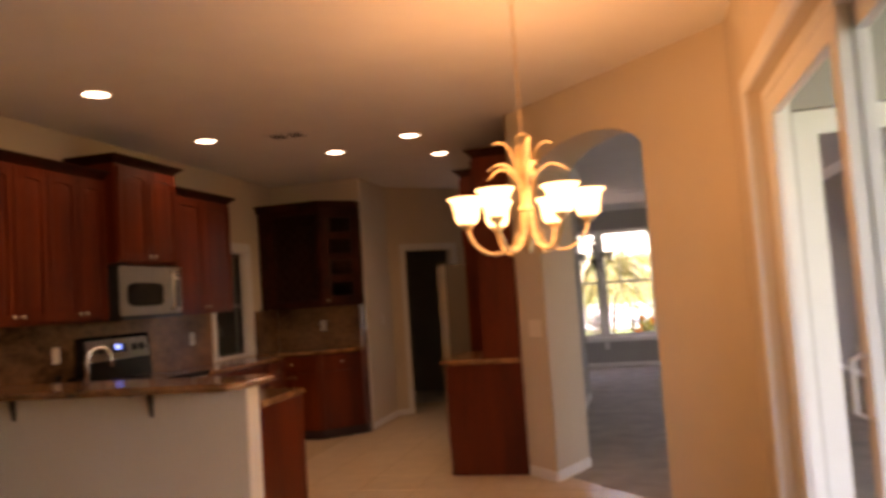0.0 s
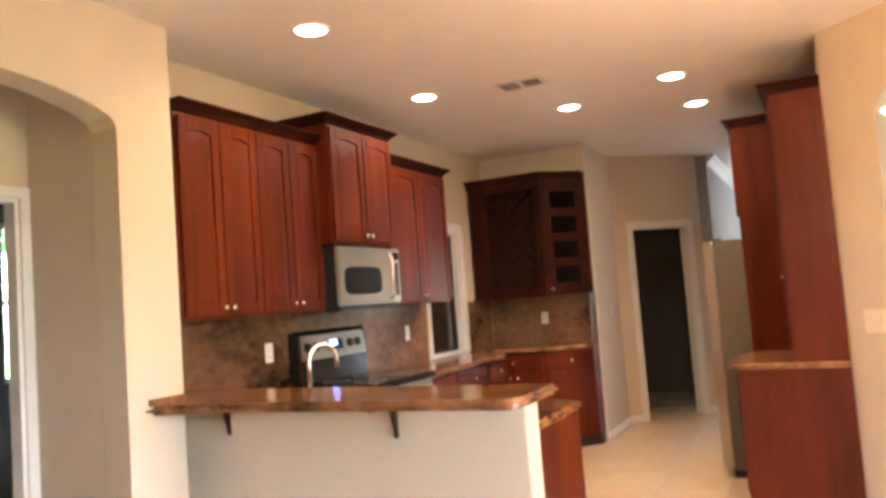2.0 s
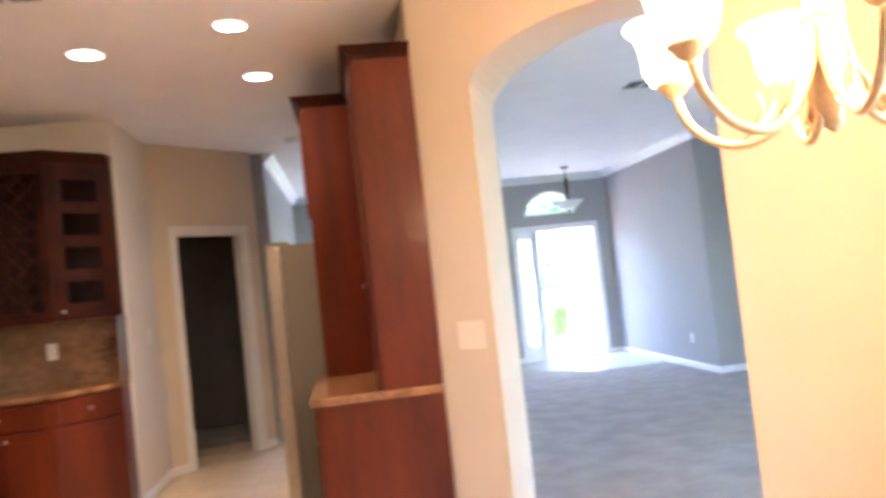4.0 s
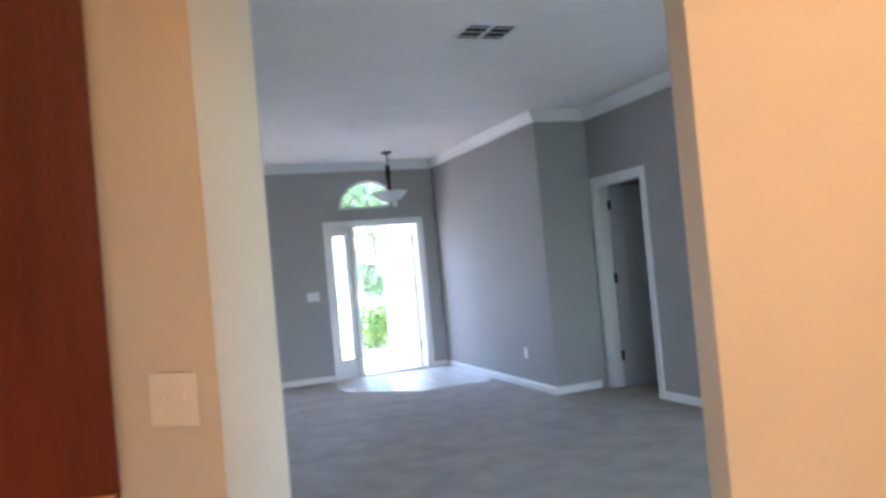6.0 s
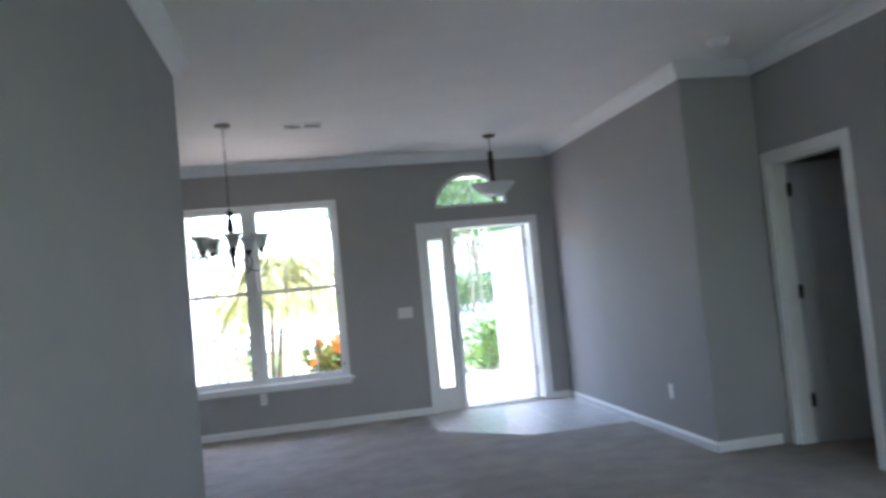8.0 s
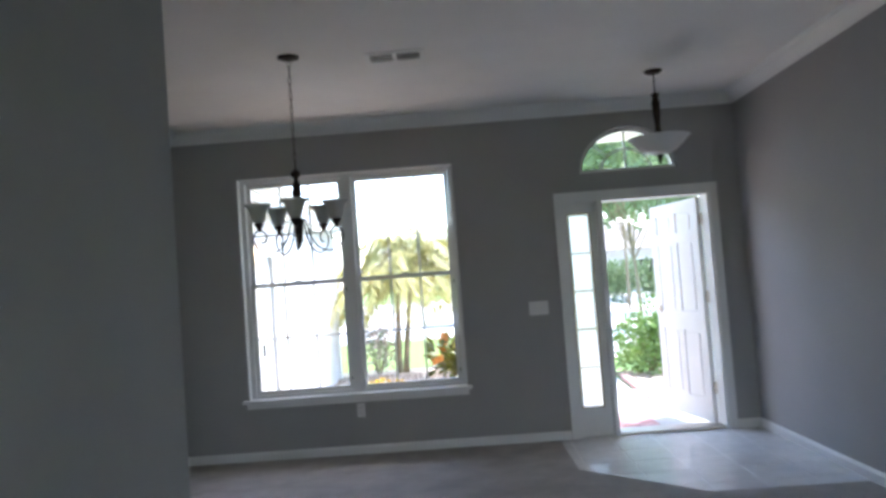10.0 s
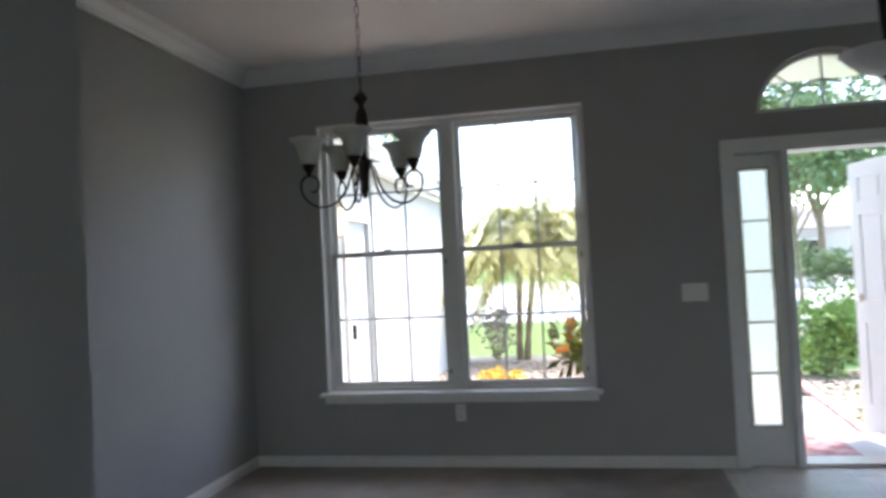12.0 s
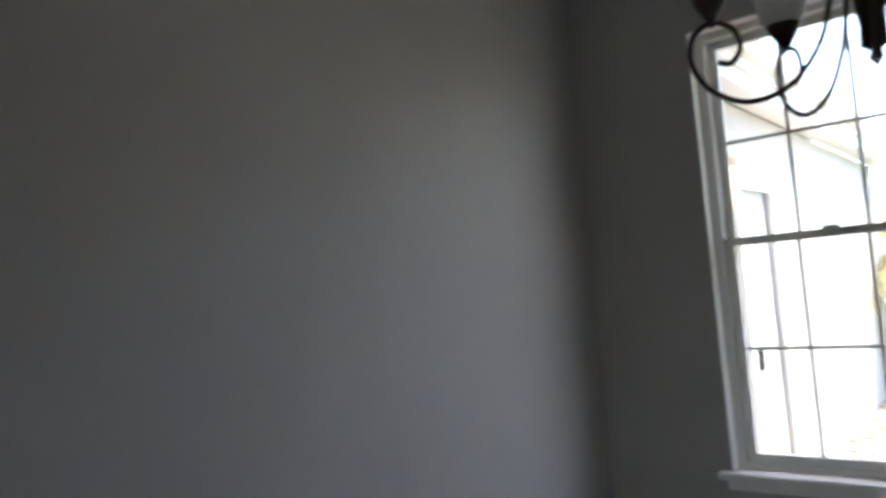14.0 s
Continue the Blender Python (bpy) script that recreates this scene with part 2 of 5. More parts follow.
def tube(bm, points, radius, seg=8):
    """A round bar along points; radius is one number or one for each point."""
    pts = [Vector(p) for p in points]
    rings = []
    up = Vector((0.13, 0.31, 0.94))
    for i, p in enumerate(pts):
        d = (pts[min(i + 1, len(pts) - 1)] - pts[max(i - 1, 0)]).normalized()
        side = d.cross(up)
        side = side.normalized() if side.length > 1e-4 else d.orthogonal().normalized()
        up = side.cross(d).normalized()
        r = radius[i] if isinstance(radius, (list, tuple)) else radius
        rings.append([bm.verts.new(p + r * (math.cos(2 * math.pi * k / seg) * side + math.sin(2 * math.pi * k / seg) * up)) for k in range(seg)])
    for a, b in zip(rings, rings[1:]):
        for k in range(seg):
            bm.faces.new((a[k], a[(k + 1) % seg], b[(k + 1) % seg], b[k]))
    bm.faces.new(rings[0][::-1])
    bm.faces.new(rings[-1])
    return bm


def structure(name, bm, mat, label, category, smooth=False):
    return tagged(mesh_object(name, bm, mat, None, "", smooth), label, category, kind="structure")


def arch_outline(a0, a1, o0, o1, spring, crown, top, steps=20):
    """A wall from a0 to a1 with an arched opening from o0 to o1 down to the floor."""
    mid, half = (o0 + o1) / 2, (o1 - o0) / 2
    arc = [(mid - half * math.cos(math.pi * i / steps), spring + (crown - spring) * math.sin(math.pi * i / steps)) for i in range(steps + 1)]
    return [(a0, 0), (o0, 0), *arc, (o1, 0), (a1, 0), (a1, top), (a0, top)]


def wall_with_holes(bm, axis, c0, c1, a0, a1, z0, z1, holes):
    """A straight wall, its faces at c0 and c1 on the other axis, with rectangular holes (a, a, z, z) sorted along it."""
    def put(p, q, lo, hi):
        if q - p > 1e-4 and hi - lo > 1e-4:
            box(bm, *((p, q, c0, c1) if axis == "x" else (c0, c1, p, q)), lo, hi)
    at = a0
    for h0, h1, b, t in holes:
        put(at, h0, z0, z1)
        put(h0, h1, z0, b)
        put(h0, h1, t, z1)
        at = h1
    put(at, a1, z0, z1)
    return bm


# ---- structure: kitchen and breakfast room ----
LX = -1.98   # kitchen's long wall
floor_k = structure("floor_kitchen", prism(bmesh.new(), [(-2.6, -3.2), (2.75, -3.2), (2.75, 3.62), (1.5, 4.87), (1.24, 5.1), (1.24, 9.0), (-2.6, 9.0)], "xy", -0.1, -0.0055), GROUT, "cream ceramic tile floor with grey-beige grout", "floor")
floor_l = structure("floor_living", prism(bmesh.new(), [(2.75, 3.62), (7.6, 3.62), (7.6, 10.83), (3.84, 10.83), (3.14, 11.53), (3.14, 12.7), (0.0, 12.7), (-0.2, 9.0), (1.24, 9.0), (1.24, 5.1), (1.5, 4.87)], "xy", -0.1, 0.0), CARPET, "grey-beige cut pile carpet", "carpet")
floor_f = structure("floor_foyer", prism(bmesh.new(), [(3.84, 10.83), (5.2, 10.83), (5.2, 12.7), (3.14, 12.7), (3.14, 11.53)], "xy", -0.1, -0.0052), FOYER_GROUT, "pale square foyer tiles at the front door", "floor")
structure("floor_bedroom", B(-5.5, -2.6, -3.2, 9.0, -0.1, -0.005), CARPET, "dark carpet of the side bedroom", "carpet")

structure("ceiling", B(-5.5, 7.6, -3.3, 12.69, CEIL, CEIL + 0.12), CEILING, "flat white painted ceiling", "ceiling")

structure("wall_breakfast_left", prism(bmesh.new(), arch_outline(-3.2, 2.67, 0.86, 2.36, 2.28, 2.43, CEIL), "yz", -1.82, -1.66), BEIGE, "beige wall with an arched opening", "wall")
bm = B(-2.28, -1.822, 2.36, 2.668, 0, CEIL)
structure("wall_vestibule_side", bm, BEIGE, "beige side wall of the vestibule", "wall")
structure("wall_vestibule_near", B(-2.28, -1.822, 0.66, 0.86, 0, CEIL), BEIGE, "beige side wall of the vestibule", "wall")
structure("wall_vestibule_door", wall_with_holes(bmesh.new(), "y", -2.36, -2.28, -3.2, 2.67, 0, CEIL, [(1.50, 2.305, 0, 2.04)]), BEIGE, "beige wall round the bedroom doorway", "wall")
structure("wall_kitchen_left", wall_with_holes(bmesh.new(), "y", LX - 0.15, LX, 2.67, 7.2, 0, CEIL, [(5.72, 6.36, 0.93, 2.03)]), BEIGE, "beige kitchen wall behind the cabinets", "wall")
structure("wall_kitchen_back", prism(bmesh.new(), [(LX, 7.02), (-0.885, 7.02), (-0.885, 7.90), (-0.985, 7.985), (-0.985, 7.14), (LX, 7.14)], "xy", 0, CEIL), BEIGE, "beige kitchen wall behind the wine cabinet", "wall")
# pantry wall, set at an angle
ang = math.hypot(0.785, 0.775)
bm = wall_with_holes(bmesh.new(), "x", 0, 0.11, 0, ang, 0, CEIL, [(0.22, 0.915, 0, 2.04)])
pantry_pose = pose(-0.885, 7.90, 0, 0, 0, math.degrees(math.atan2(0.775, 0.785)))
pantry = structure("wall_pantry", bm, BEIGE, "beige angled wall round the dark pantry doorway", "wall")
pantry.matrix_world = pantry_pose
structure("wall_dining_left", B(-0.22, 0.0, 8.79, 12.49, 0, CEIL), GREY, "grey painted dining room wall", "wall")
structure("wall_between", B(1.142, 1.37, 5.1, 8.93, 0, CEIL), GREY, "grey wall between kitchen and living room", "wall")
structure("wall_between_kitchen_face", B(1.132, 1.142, 5.0, 8.928, 0, CEIL), BEIGE, "beige kitchen face of the dividing wall", "wall")
structure("wall_between_end", B(1.134, 1.368, 8.93, 8.938, 0, CEIL), GREY, "grey end of the dividing wall", "wall")

# diagonal wall with the arch, its kitchen face on x + y = 6.13
DIAG = pose(1.13, 5.0, 0, 0, 0, -45)
dlen = 2.11


def taper(bm):
    """The opening narrows a little towards the living room, its left jamb splayed."""
    for v in bm.verts:
        if 0.33 < v.co.x < 1.44 and v.co.z < 2.6:
            far = max(0.0, 1 - (v.co.x - 0.339) / 0.6) if v.co.y > 0.1 else 0.0
            v.co.x = 0.339 + (v.co.x - 0.339) * (1 - 0.06 * v.co.y / 0.302) - 0.198 * far
            v.co.y += 0.188 * far


bm = prism(bmesh.new(), arch_outline(0.0, dlen, 0.339, 1.43, 2.26, 2.47, CEIL), "xz", 0.0, 0.302)
taper(bm)
arch = structure("wall_arch", bm, BEIGE, "beige wall with a wide arched opening to the living room", "wall")
arch.matrix_world = DIAG
bm = prism(bmesh.new(), arch_outline(0.0, dlen + 0.2, 0.337, 1.432, 2.262, 2.472, CEIL), "xz", 0.302, 0.31)
taper(bm)
arch2 = structure("wall_arch_living_face", bm, GREY, "grey living room face of the arched wall", "wall")
arch2.matrix_world = DIAG
structure("wall_right_breakfast", wall_with_holes(bmesh.new(), "y", 2.62, 2.80, -3.2, 3.52, 0, CEIL, [(0.55, 2.96, 0, 2.27)]), BEIGE, "beige wall round the sliding glass door", "wall")
structure("wall_rear_breakfast", B(-5.5, 2.8, -3.3, -3.2, 0, CEIL), BEIGE, "beige rear wall of the breakfast room", "wall")

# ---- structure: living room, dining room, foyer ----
# the opening is unseen, added to let more daylight into the living room
structure("wall_living_near", wall_with_holes(bmesh.new(), "x", 3.48, 3.66, 2.8, 5.55, 0, CEIL, [(2.915, 5.335, 0, 2.275)]), GREY, "grey painted living room wall with an added, unseen door opening", "wall")
structure("wall_living_right", wall_with_holes(bmesh.new(), "y", 5.40, 5.53, 3.66, 9.46, 0, CEIL, [(8.61, 9.365, 0, 2.045)]), GREY, "grey painted wall with an interior doorway", "wall")
structure("wall_foyer_right", prism(bmesh.new(), [(4.815, 9.46), (7.6, 9.46), (7.6, 9.6), (4.95, 9.6), (4.95, 12.49), (4.815, 12.49)], "xy", 0, CEIL), GREY, "grey painted foyer wall with a jog", "wall")
FY = 12.49
bm = wall_with_holes(bmesh.new(), "x", FY, FY + 0.2, -0.3, 3.10, -0.12, CEIL, [(0.555, 2.395, 0.51, 2.385)])
box(bm, 3.10, 3.31, FY, FY + 0.2, -0.12, 2.0)
box(bm, 4.545, 5.0, FY, FY + 0.2, -0.12, 2.0)
fan = [(3.895 - 0.415 * math.cos(math.pi * i / 24), 2.22 + 0.375 * math.sin(math.pi * i / 24)) for i in range(25)]
prism(bm, [(3.10, 2.0), (3.895, 2.0), (3.895, 2.22), *fan[:13], (3.895, CEIL), (3.10, CEIL)], "xz", FY, FY + 0.2)
prism(bm, [(5.0, 2.0), (5.0, CEIL), (3.895, CEIL), *fan[12:], (3.895, 2.22), (3.895, 2.0)], "xz", FY, FY + 0.2)
structure("wall_front", bm, GREY, "grey painted front wall with window, fanlight and entry", "wall")
structure("wall_front_outside", wall_with_holes(bmesh.new(), "x", FY + 0.202, FY + 0.23, -0.3, 3.10, -0.12, 3.0, [(0.555, 2.395, 0.51, 2.385)]), STUCCO, "white stucco outer face of the front wall", "wall")

# rooms that only show as dark openings; the wall colour carries their shade
structure("wall_side_bedroom", wall_with_holes(bmesh.new(), "y", -5.2, -5.06, -3.2, 5.3, 0, CEIL, [(3.95, 5.0, 1.0, 2.35)]), SHADED_ROOM, "bedroom wall with shade painted in and a bright window", "wall")
structure("wall_side_bedroom_end", B(-5.06, -2.14, 5.3, 5.42, 0, CEIL), SHADED_ROOM, "bedroom end wall with shade painted in", "wall")
structure("wall_utility", prism(bmesh.new(), [(-2.14, 5.43), (-3.6, 5.43), (-3.6, 7.2), (-2.14, 7.2), (-2.14, 7.3), (-3.7, 7.3), (-3.7, 5.425), (-2.14, 5.425)], "xy", 0, CEIL), SHADED_ROOM, "utility room behind the kitchen window, shade painted in", "wall")
structure("wall_pantry_inside", prism(bmesh.new(), [(-1.06, 7.95), (-1.9, 7.95), (-1.9, 10.2), (-0.22, 10.2), (-0.22, 10.3), (-2.0, 10.3), (-2.0, 7.93), (-1.06, 7.93)], "xy", 0, CEIL), SHADED_ROOM, "pantry walls with shade painted in", "wall")
structure("floor_pantry", B(-2.0, -0.22, 9.0, 10.3, -0.1, -0.005), CARPET, "dark pantry floor", "floor")
structure("wall_study", prism(bmesh.new(), [(5.53, 6.4), (7.5, 6.4), (7.5, 9.46), (7.6, 9.46), (7.6, 6.3), (5.53, 6.3)], "xy", 0, CEIL), SHADED_ROOM, "room behind the interior door, shade painted in", "wall")


# ---- trim ----
def board(name, x0, y0, x1, y1, side, h, t, label, mat=TRIM, z0=0.0, profile=None, mitre=(0, 0)):
    """A moulding along a wall's foot or head; side: +1 puts it left of the way from the first to the second end."""
    length = math.hypot(x1 - x0, y1 - y0)
    bm = bmesh.new()
    pro = profile or [(0, 0), (t, 0), (t, h * 0.72), (t * 0.75, h * 0.8), (t * 0.5, h * 0.92), (t * 0.3, h), (0, h)]
    prism(bm, [(side * a, b) for a, b in pro], "yz", 0, length)
    for v in bm.verts:
        v.co.x += abs(v.co.y) * (mitre[1] if v.co.x > length / 2 else -mitre[0])
    ob = structure(name, bm, mat, label, "trim")
    ob.matrix_world = pose(x0, y0, z0, 0, 0, math.degrees(math.atan2(y1 - y0, x1 - x0)))
    return ob


BASE = "white painted wooden baseboard"
CROWN_PRO = [(0, 0), (0.012, 0), (0.018, 0.014), (0.03, 0.02), (0.062, 0.06), (0.085, 0.075), (0.092, 0.088), (0.1, 0.1), (0, 0.1)]
for n, (a, b, c, d, s) in enumerate(((0.0, FY, 3.235, FY, -1), (4.62, FY, 4.815, FY, -1), (4.815, FY, 4.815, 9.46, -1), (4.80, 9.46, 5.32, 9.46, -1), (5.40, 8.53, 5.40, 3.52, -1),
                                     (0.0, 8.79, 0.0, FY, -1), (1.37, 5.25, 1.37, 8.93, -1), (-0.885, 7.02, -0.885, 7.885, -1))):
    board(f"baseboard_{n + 1}", a, b, c, d, s, 0.074, 0.014, BASE)
for n, (a, b) in enumerate(((0.0, 0.155), (0.98, ang))):
    ob = board(f"baseboard_pantry_{n + 1}", a, 0, b, 0, -1, 0.074, 0.014, BASE)
    ob.matrix_world = pantry_pose @ ob.matrix_world
for n, (a, b, c, d) in enumerate(((0.02, 0, 0.339, 0), (0.339, 0, 0.143, 0.488), (1.363, 0.307, 1.43, 0), (1.43, 0, 2.1, 0))):
    ob = board(f"baseboard_arch_{n + 1}", a, b, c, d, -1, 0.074, 0.014, BASE)
    ob.matrix_world = DIAG @ ob.matrix_world
for n, (a, b, c, d, m0, m1) in enumerate(((0.0, FY, 4.815, FY, -1, -1), (4.815, FY, 4.815, 9.46, -1, 1), (4.815, 9.46, 5.40, 9.46, 1, -1), (5.40, 9.46, 5.40, 3.66, -1, 0), (0.0, 8.79, 0.0, FY, 0, -1), (1.37, 5.15, 1.37, 8.93, 0, 0))):
    board(f"crown_moulding_{n + 1}", a, b, c, d, -1, 0.1, 0.1, "white stepped crown moulding under the ceiling", profile=CROWN_PRO, z0=CEIL - 0.1, mitre=(m0, m1))


def casing(name, m, w, h, width=0.075, depth=0.02, jamb=0.13, sill=False, label="white painted door casing"):
    """Trim round an opening w wide and h high, from its lower corner; faces -y; the jamb lines the wall's thickness."""
    t = thing(name, m, label, "door frame", kind="structure")
    part("side_casing", B(-width, 0, -depth, 0, 0, h, bevel=0.004), TRIM, t)
    part("side_casing", B(w, w + width, -depth, 0, 0, h, bevel=0.004), TRIM, t)
    part("head_casing", B(-width, w + width, -depth, 0, h, h + width, bevel=0.004), TRIM, t)
    if jamb:
        part("jamb", B(-0.001, 0.018, 0, jamb, 0, h), TRIM, t)
        part("jamb", B(w - 0.018, w + 0.001, 0, jamb, 0, h), TRIM, t)
        part("head_jamb", B(0.018, w - 0.018, 0, jamb, h - 0.018, h + 0.001), TRIM, t)
    return t


casing("door_frame_pantry", pantry_pose @ pose(0.22, 0, 0), 0.695, 2.04, jamb=0.11, width=0.065)
casing("door_frame_bedroom", pose(-2.28, 1.50, 0, 0, 0, 90), 0.805, 2.04, jamb=0.08, width=0.052)
casing("door_frame_study", pose(5.40, 9.365, 0, 0, 0, -90), 0.755, 2.045, jamb=0.13)
casing("door_frame_entry", pose(3.31, FY, 0), 1.235, 1.995, jamb=0.2, width=0.07)
casing("window_frame_kitchen", pose(LX, 5.72, 0.93, 0, 0, 90), 0.64, 1.10, jamb=0.13, width=0.09, label="white painted casing round a dark window")


# ---- kitchen cabinets ----
def crown_on(t, w, d, z, out=0.055, h=0.06, sides=(1, 1)):
    """A stepped crown on a cabinet whose front is y = 0."""
    bm = bmesh.new()
    rings = []
    for o, q in ((0.0, 0), (0.008, 0.012), (0.012, 0.02), (0.035, 0.04), (out - 0.004, 0.05), (out, 0.054), (out, h)):
        rings.append([bm.verts.new(c) for c in ((-o * sides[0], -o, z + q), (w + o * sides[1], -o, z + q), (w + o * sides[1], d, z + q), (-o * sides[0], d, z + q))])
    for a, b in zip(rings, rings[1:]):
        for i in range(4):
            bm.faces.new((a[i], a[(i + 1) % 4], b[(i + 1) % 4], b[i]))
    bm.faces.new(rings[0][::-1])
    bm.faces.new(rings[-1])
    return part("crown", bm, CHERRY_DARK_AND_SHADED, t, "dark stepped crown moulding")


def knob(parent, x, z, y=0.0):
    bm = lathe(bmesh.new(), [(0.001, -0.028), (0.012, -0.026), (0.0155, -0.02), (0.013, -0.013), (0.006, -0.009), (0.006, 0.0)], 12)
    bmesh.ops.rotate(bm, verts=bm.verts, matrix=Matrix.Rotation(radians(-90), 3, "X"))
    bmesh.ops.rotate(bm, verts=bm.verts, matrix=Matrix.Rotation(radians(180), 3, "X"))
    lo = min(v.co.y for v in bm.verts)
    if lo > -0.02:
        bmesh.ops.scale(bm, vec=(1, -1, 1), verts=bm.verts)
    bmesh.ops.translate(bm, vec=(x, y - 0.02, z), verts=bm.verts)
    return part("knob", bm, NICKEL, parent, "brushed nickel knob", True)


def panel_front(t, name, x0, x1, z0, z1, arched=False, frame_w=0.055, y=-0.02):
    """A framed front with a raised centre panel; the upper rail arches on tall wall doors."""
    bm = bmesh.new()
    g = 0.002
    x0, x1, z0, z1 = x0 + g, x1 - g, z0 + g, z1 - g
    f = min(frame_w, (x1 - x0) * 0.28, (z1 - z0) * 0.3)
    box(bm, x0, x0 + f, y, 0, z0, z1, bevel=0.003)
    box(bm, x1 - f, x1, y, 0, z0, z1, bevel=0.003)
    box(bm, x0 + f, x1 - f, y, 0, z0, z0 + f, bevel=0.003)
    rise = 0.02 if arched else 0.0
    n = 10
    arc = [(x1 - f - (x1 - x0 - 2 * f) * i / n, z1 - f - rise + rise * math.sin(math.pi * i / n)) for i in range(n + 1)]
    prism(bm, [(x0 + f, z1), (x1 - f, z1), *arc], "xz", y, 0)
    door = part(name, bm, CHERRY, t)
    bm = bmesh.new()
    o = 0.002
    a, b, c, d = x0 + f + o, x1 - f - o, z0 + f + o, z1 - f - o
    if b - a > 0.04 and d - c > 0.04:
        e = min(0.045, (b - a) * 0.2, (d - c) * 0.2)
        top = [(b - (b - a) * i / n, d - rise + rise * math.sin(math.pi * i / n)) for i in range(n + 1)]
        tin = [(b - e - (b - a - 2 * e) * i / n, d - e - rise + rise * math.sin(math.pi * i / n)) for i in range(n + 1)]
        lo = [bm.verts.new((p, -0.0125, q)) for p, q in [(a, c), (b, c), *top]]
        hi = [bm.verts.new((p, y + 0.003, q)) for p, q in [(a + e, c + e), (b - e, c + e), *tin]]
        m = len(lo)
        for i in range(m):
            bm.faces.new((lo[i], lo[(i + 1) % m], hi[(i + 1) % m], hi[i]))
        bm.faces.new(hi)
        part("raised_panel", bm, CHERRY, door)
    return door


def wall_cabinet(m, w, d, h, doors, label, crown_sides=(1, 1), group="kitchen wall cabinets"):
    """A wall cabinet standing on z = 0 of its pose, its front on y = 0, with doors in pairs and a crown."""
    t = thing("wall_cabinet", m, label, "cabinet", group)
    part("body", B(0, w, 0, d, 0, h, bevel=0.002), CHERRY, t)
    step = (w - 0.03) / doors
    for i in range(doors):
        a = 0.015 + i * step
        door = panel_front(t, "door", a, a + step, 0.02, h - 0.02, arched=True)
        kx = a + step - 0.03 if i % 2 == 0 else a + 0.03
        knob(door, kx, 0.055)
    crown_on(t, w, d, h, sides=crown_sides)
    return t


UP = 1.405
wall_cabinet(pose(-1.662, 2.68, UP, 0, 0, 90), 1.135, 0.318, 1.02, 4, "cherry-stained wall cabinet with four arched raised-panel doors", (0, 0))
wall_cabinet(pose(-1.585, 3.82, 1.815, 0, 0, 90), 0.745, 0.393, 0.74, 2, "taller cherry wall cabinet above the microwave, two doors", (1, 1))
wall_cabinet(pose(-1.66, 4.57, UP, 0, 0, 90), 0.95, 0.318, 1.02, 2, "cherry-stained wall cabinet with two arched raised-panel doors", (0, 1))


def base_cabinet(m, w, d, label, layout, group="kitchen base cabinets", h=0.86):
    """layout: list of (width share, drawers on top, doors below)."""
    t = thing("base_cabinet", m, label, "cabinet", group)
    part("body", B(0, w, 0.0, d, 0.1, h, bevel=0.002), CHERRY, t)
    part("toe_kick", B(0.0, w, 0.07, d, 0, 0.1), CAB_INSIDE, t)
    total, at = sum(s for s, _, _ in layout), 0.0
    for share, drawer, doors in layout:
        ww = w * share / total
        zt = h - 0.015
        if drawer:
            f = panel_front(t, "drawer", at + 0.008, at + ww - 0.008, zt - 0.15, zt, frame_w=0.03)
            knob(f, at + ww / 2, zt - 0.075)
            zt -= 0.16
        if doors:
            sw = (ww - 0.016) / doors
            for i in range(doors):
                a = at + 0.008 + i * sw
                f = panel_front(t, "door", a, a + sw, 0.12, zt)
                knob(f, a + (sw - 0.03 if i % 2 == 0 and doors > 1 else 0.03), zt - 0.05)
        at += ww
    return t


def slab(name, outline, z0, z1, label, category="countertop", mat=GRANITE, round_r=0.012, group=""):
    """A stone slab with a rounded edge from a plan outline."""
    bm = bmesh.new()
    prism(bm, outline, "xy", z0, z1)
    es = [e for e in bm.edges if abs(e.verts[0].co.z - e.verts[1].co.z) < 1e-5]
    bmesh.ops.bevel(bm, geom=es, offset=round_r, segments=3, affect="EDGES")
    ob = mesh_object(name, bm, mat)
    return tagged(ob, label, category, group)


base_cabinet(pose(-1.385, 3.57, 0, 0, 0, 90), 0.235, 0.595, "narrow cherry base cabinet beside the range", [(1, 1, 1)])
base_cabinet(pose(-1.50, 4.575, 0, 0, 0, 90), 1.60, 0.48, "long cherry base cabinet beside the range with drawers", [(1, 1, 2), (1, 1, 2), (0.7, 1, 1)], h=0.88)
slab("countertop", [(LX, 2.985), (-0.03, 2.985), (-0.03, 3.56), (-1.345, 3.56), (-1.345, 3.80), (LX, 3.80)], 0.862, 0.902, "brown-gold granite worktop of the peninsula with a sink")
slab("countertop", [(LX, 4.575), (-1.46, 4.575), (-1.46, 6.10), (-1.54, 6.19), (LX, 6.19)], 0.882, 0.922, "brown-gold granite worktop beside the range")
# peninsula
structure("wall_half", B(-1.978, -0.035, 2.84, 2.98, 0, 1.003, bevel=0.004), BEIGE, "beige half wall under the breakfast bar", "wall")
t = thing("base_cabinet", pose(-0.06, 3.55, 0, 0, 0, 180), "cherry peninsula base cabinet with a plain end panel", "cabinet", "kitchen base cabinets")
part("body", B(0, 1.28, 0.0, 0.565, 0.1, 0.86, bevel=0.002), CHERRY, t)
part("toe_kick", B(0.0, 1.28, 0.07, 0.565, 0, 0.1), CAB_INSIDE, t)
part("end_panel", B(-0.012, 0, 0.0, 0.565, 0.0, 0.86, bevel=0.002), CHERRY, t)
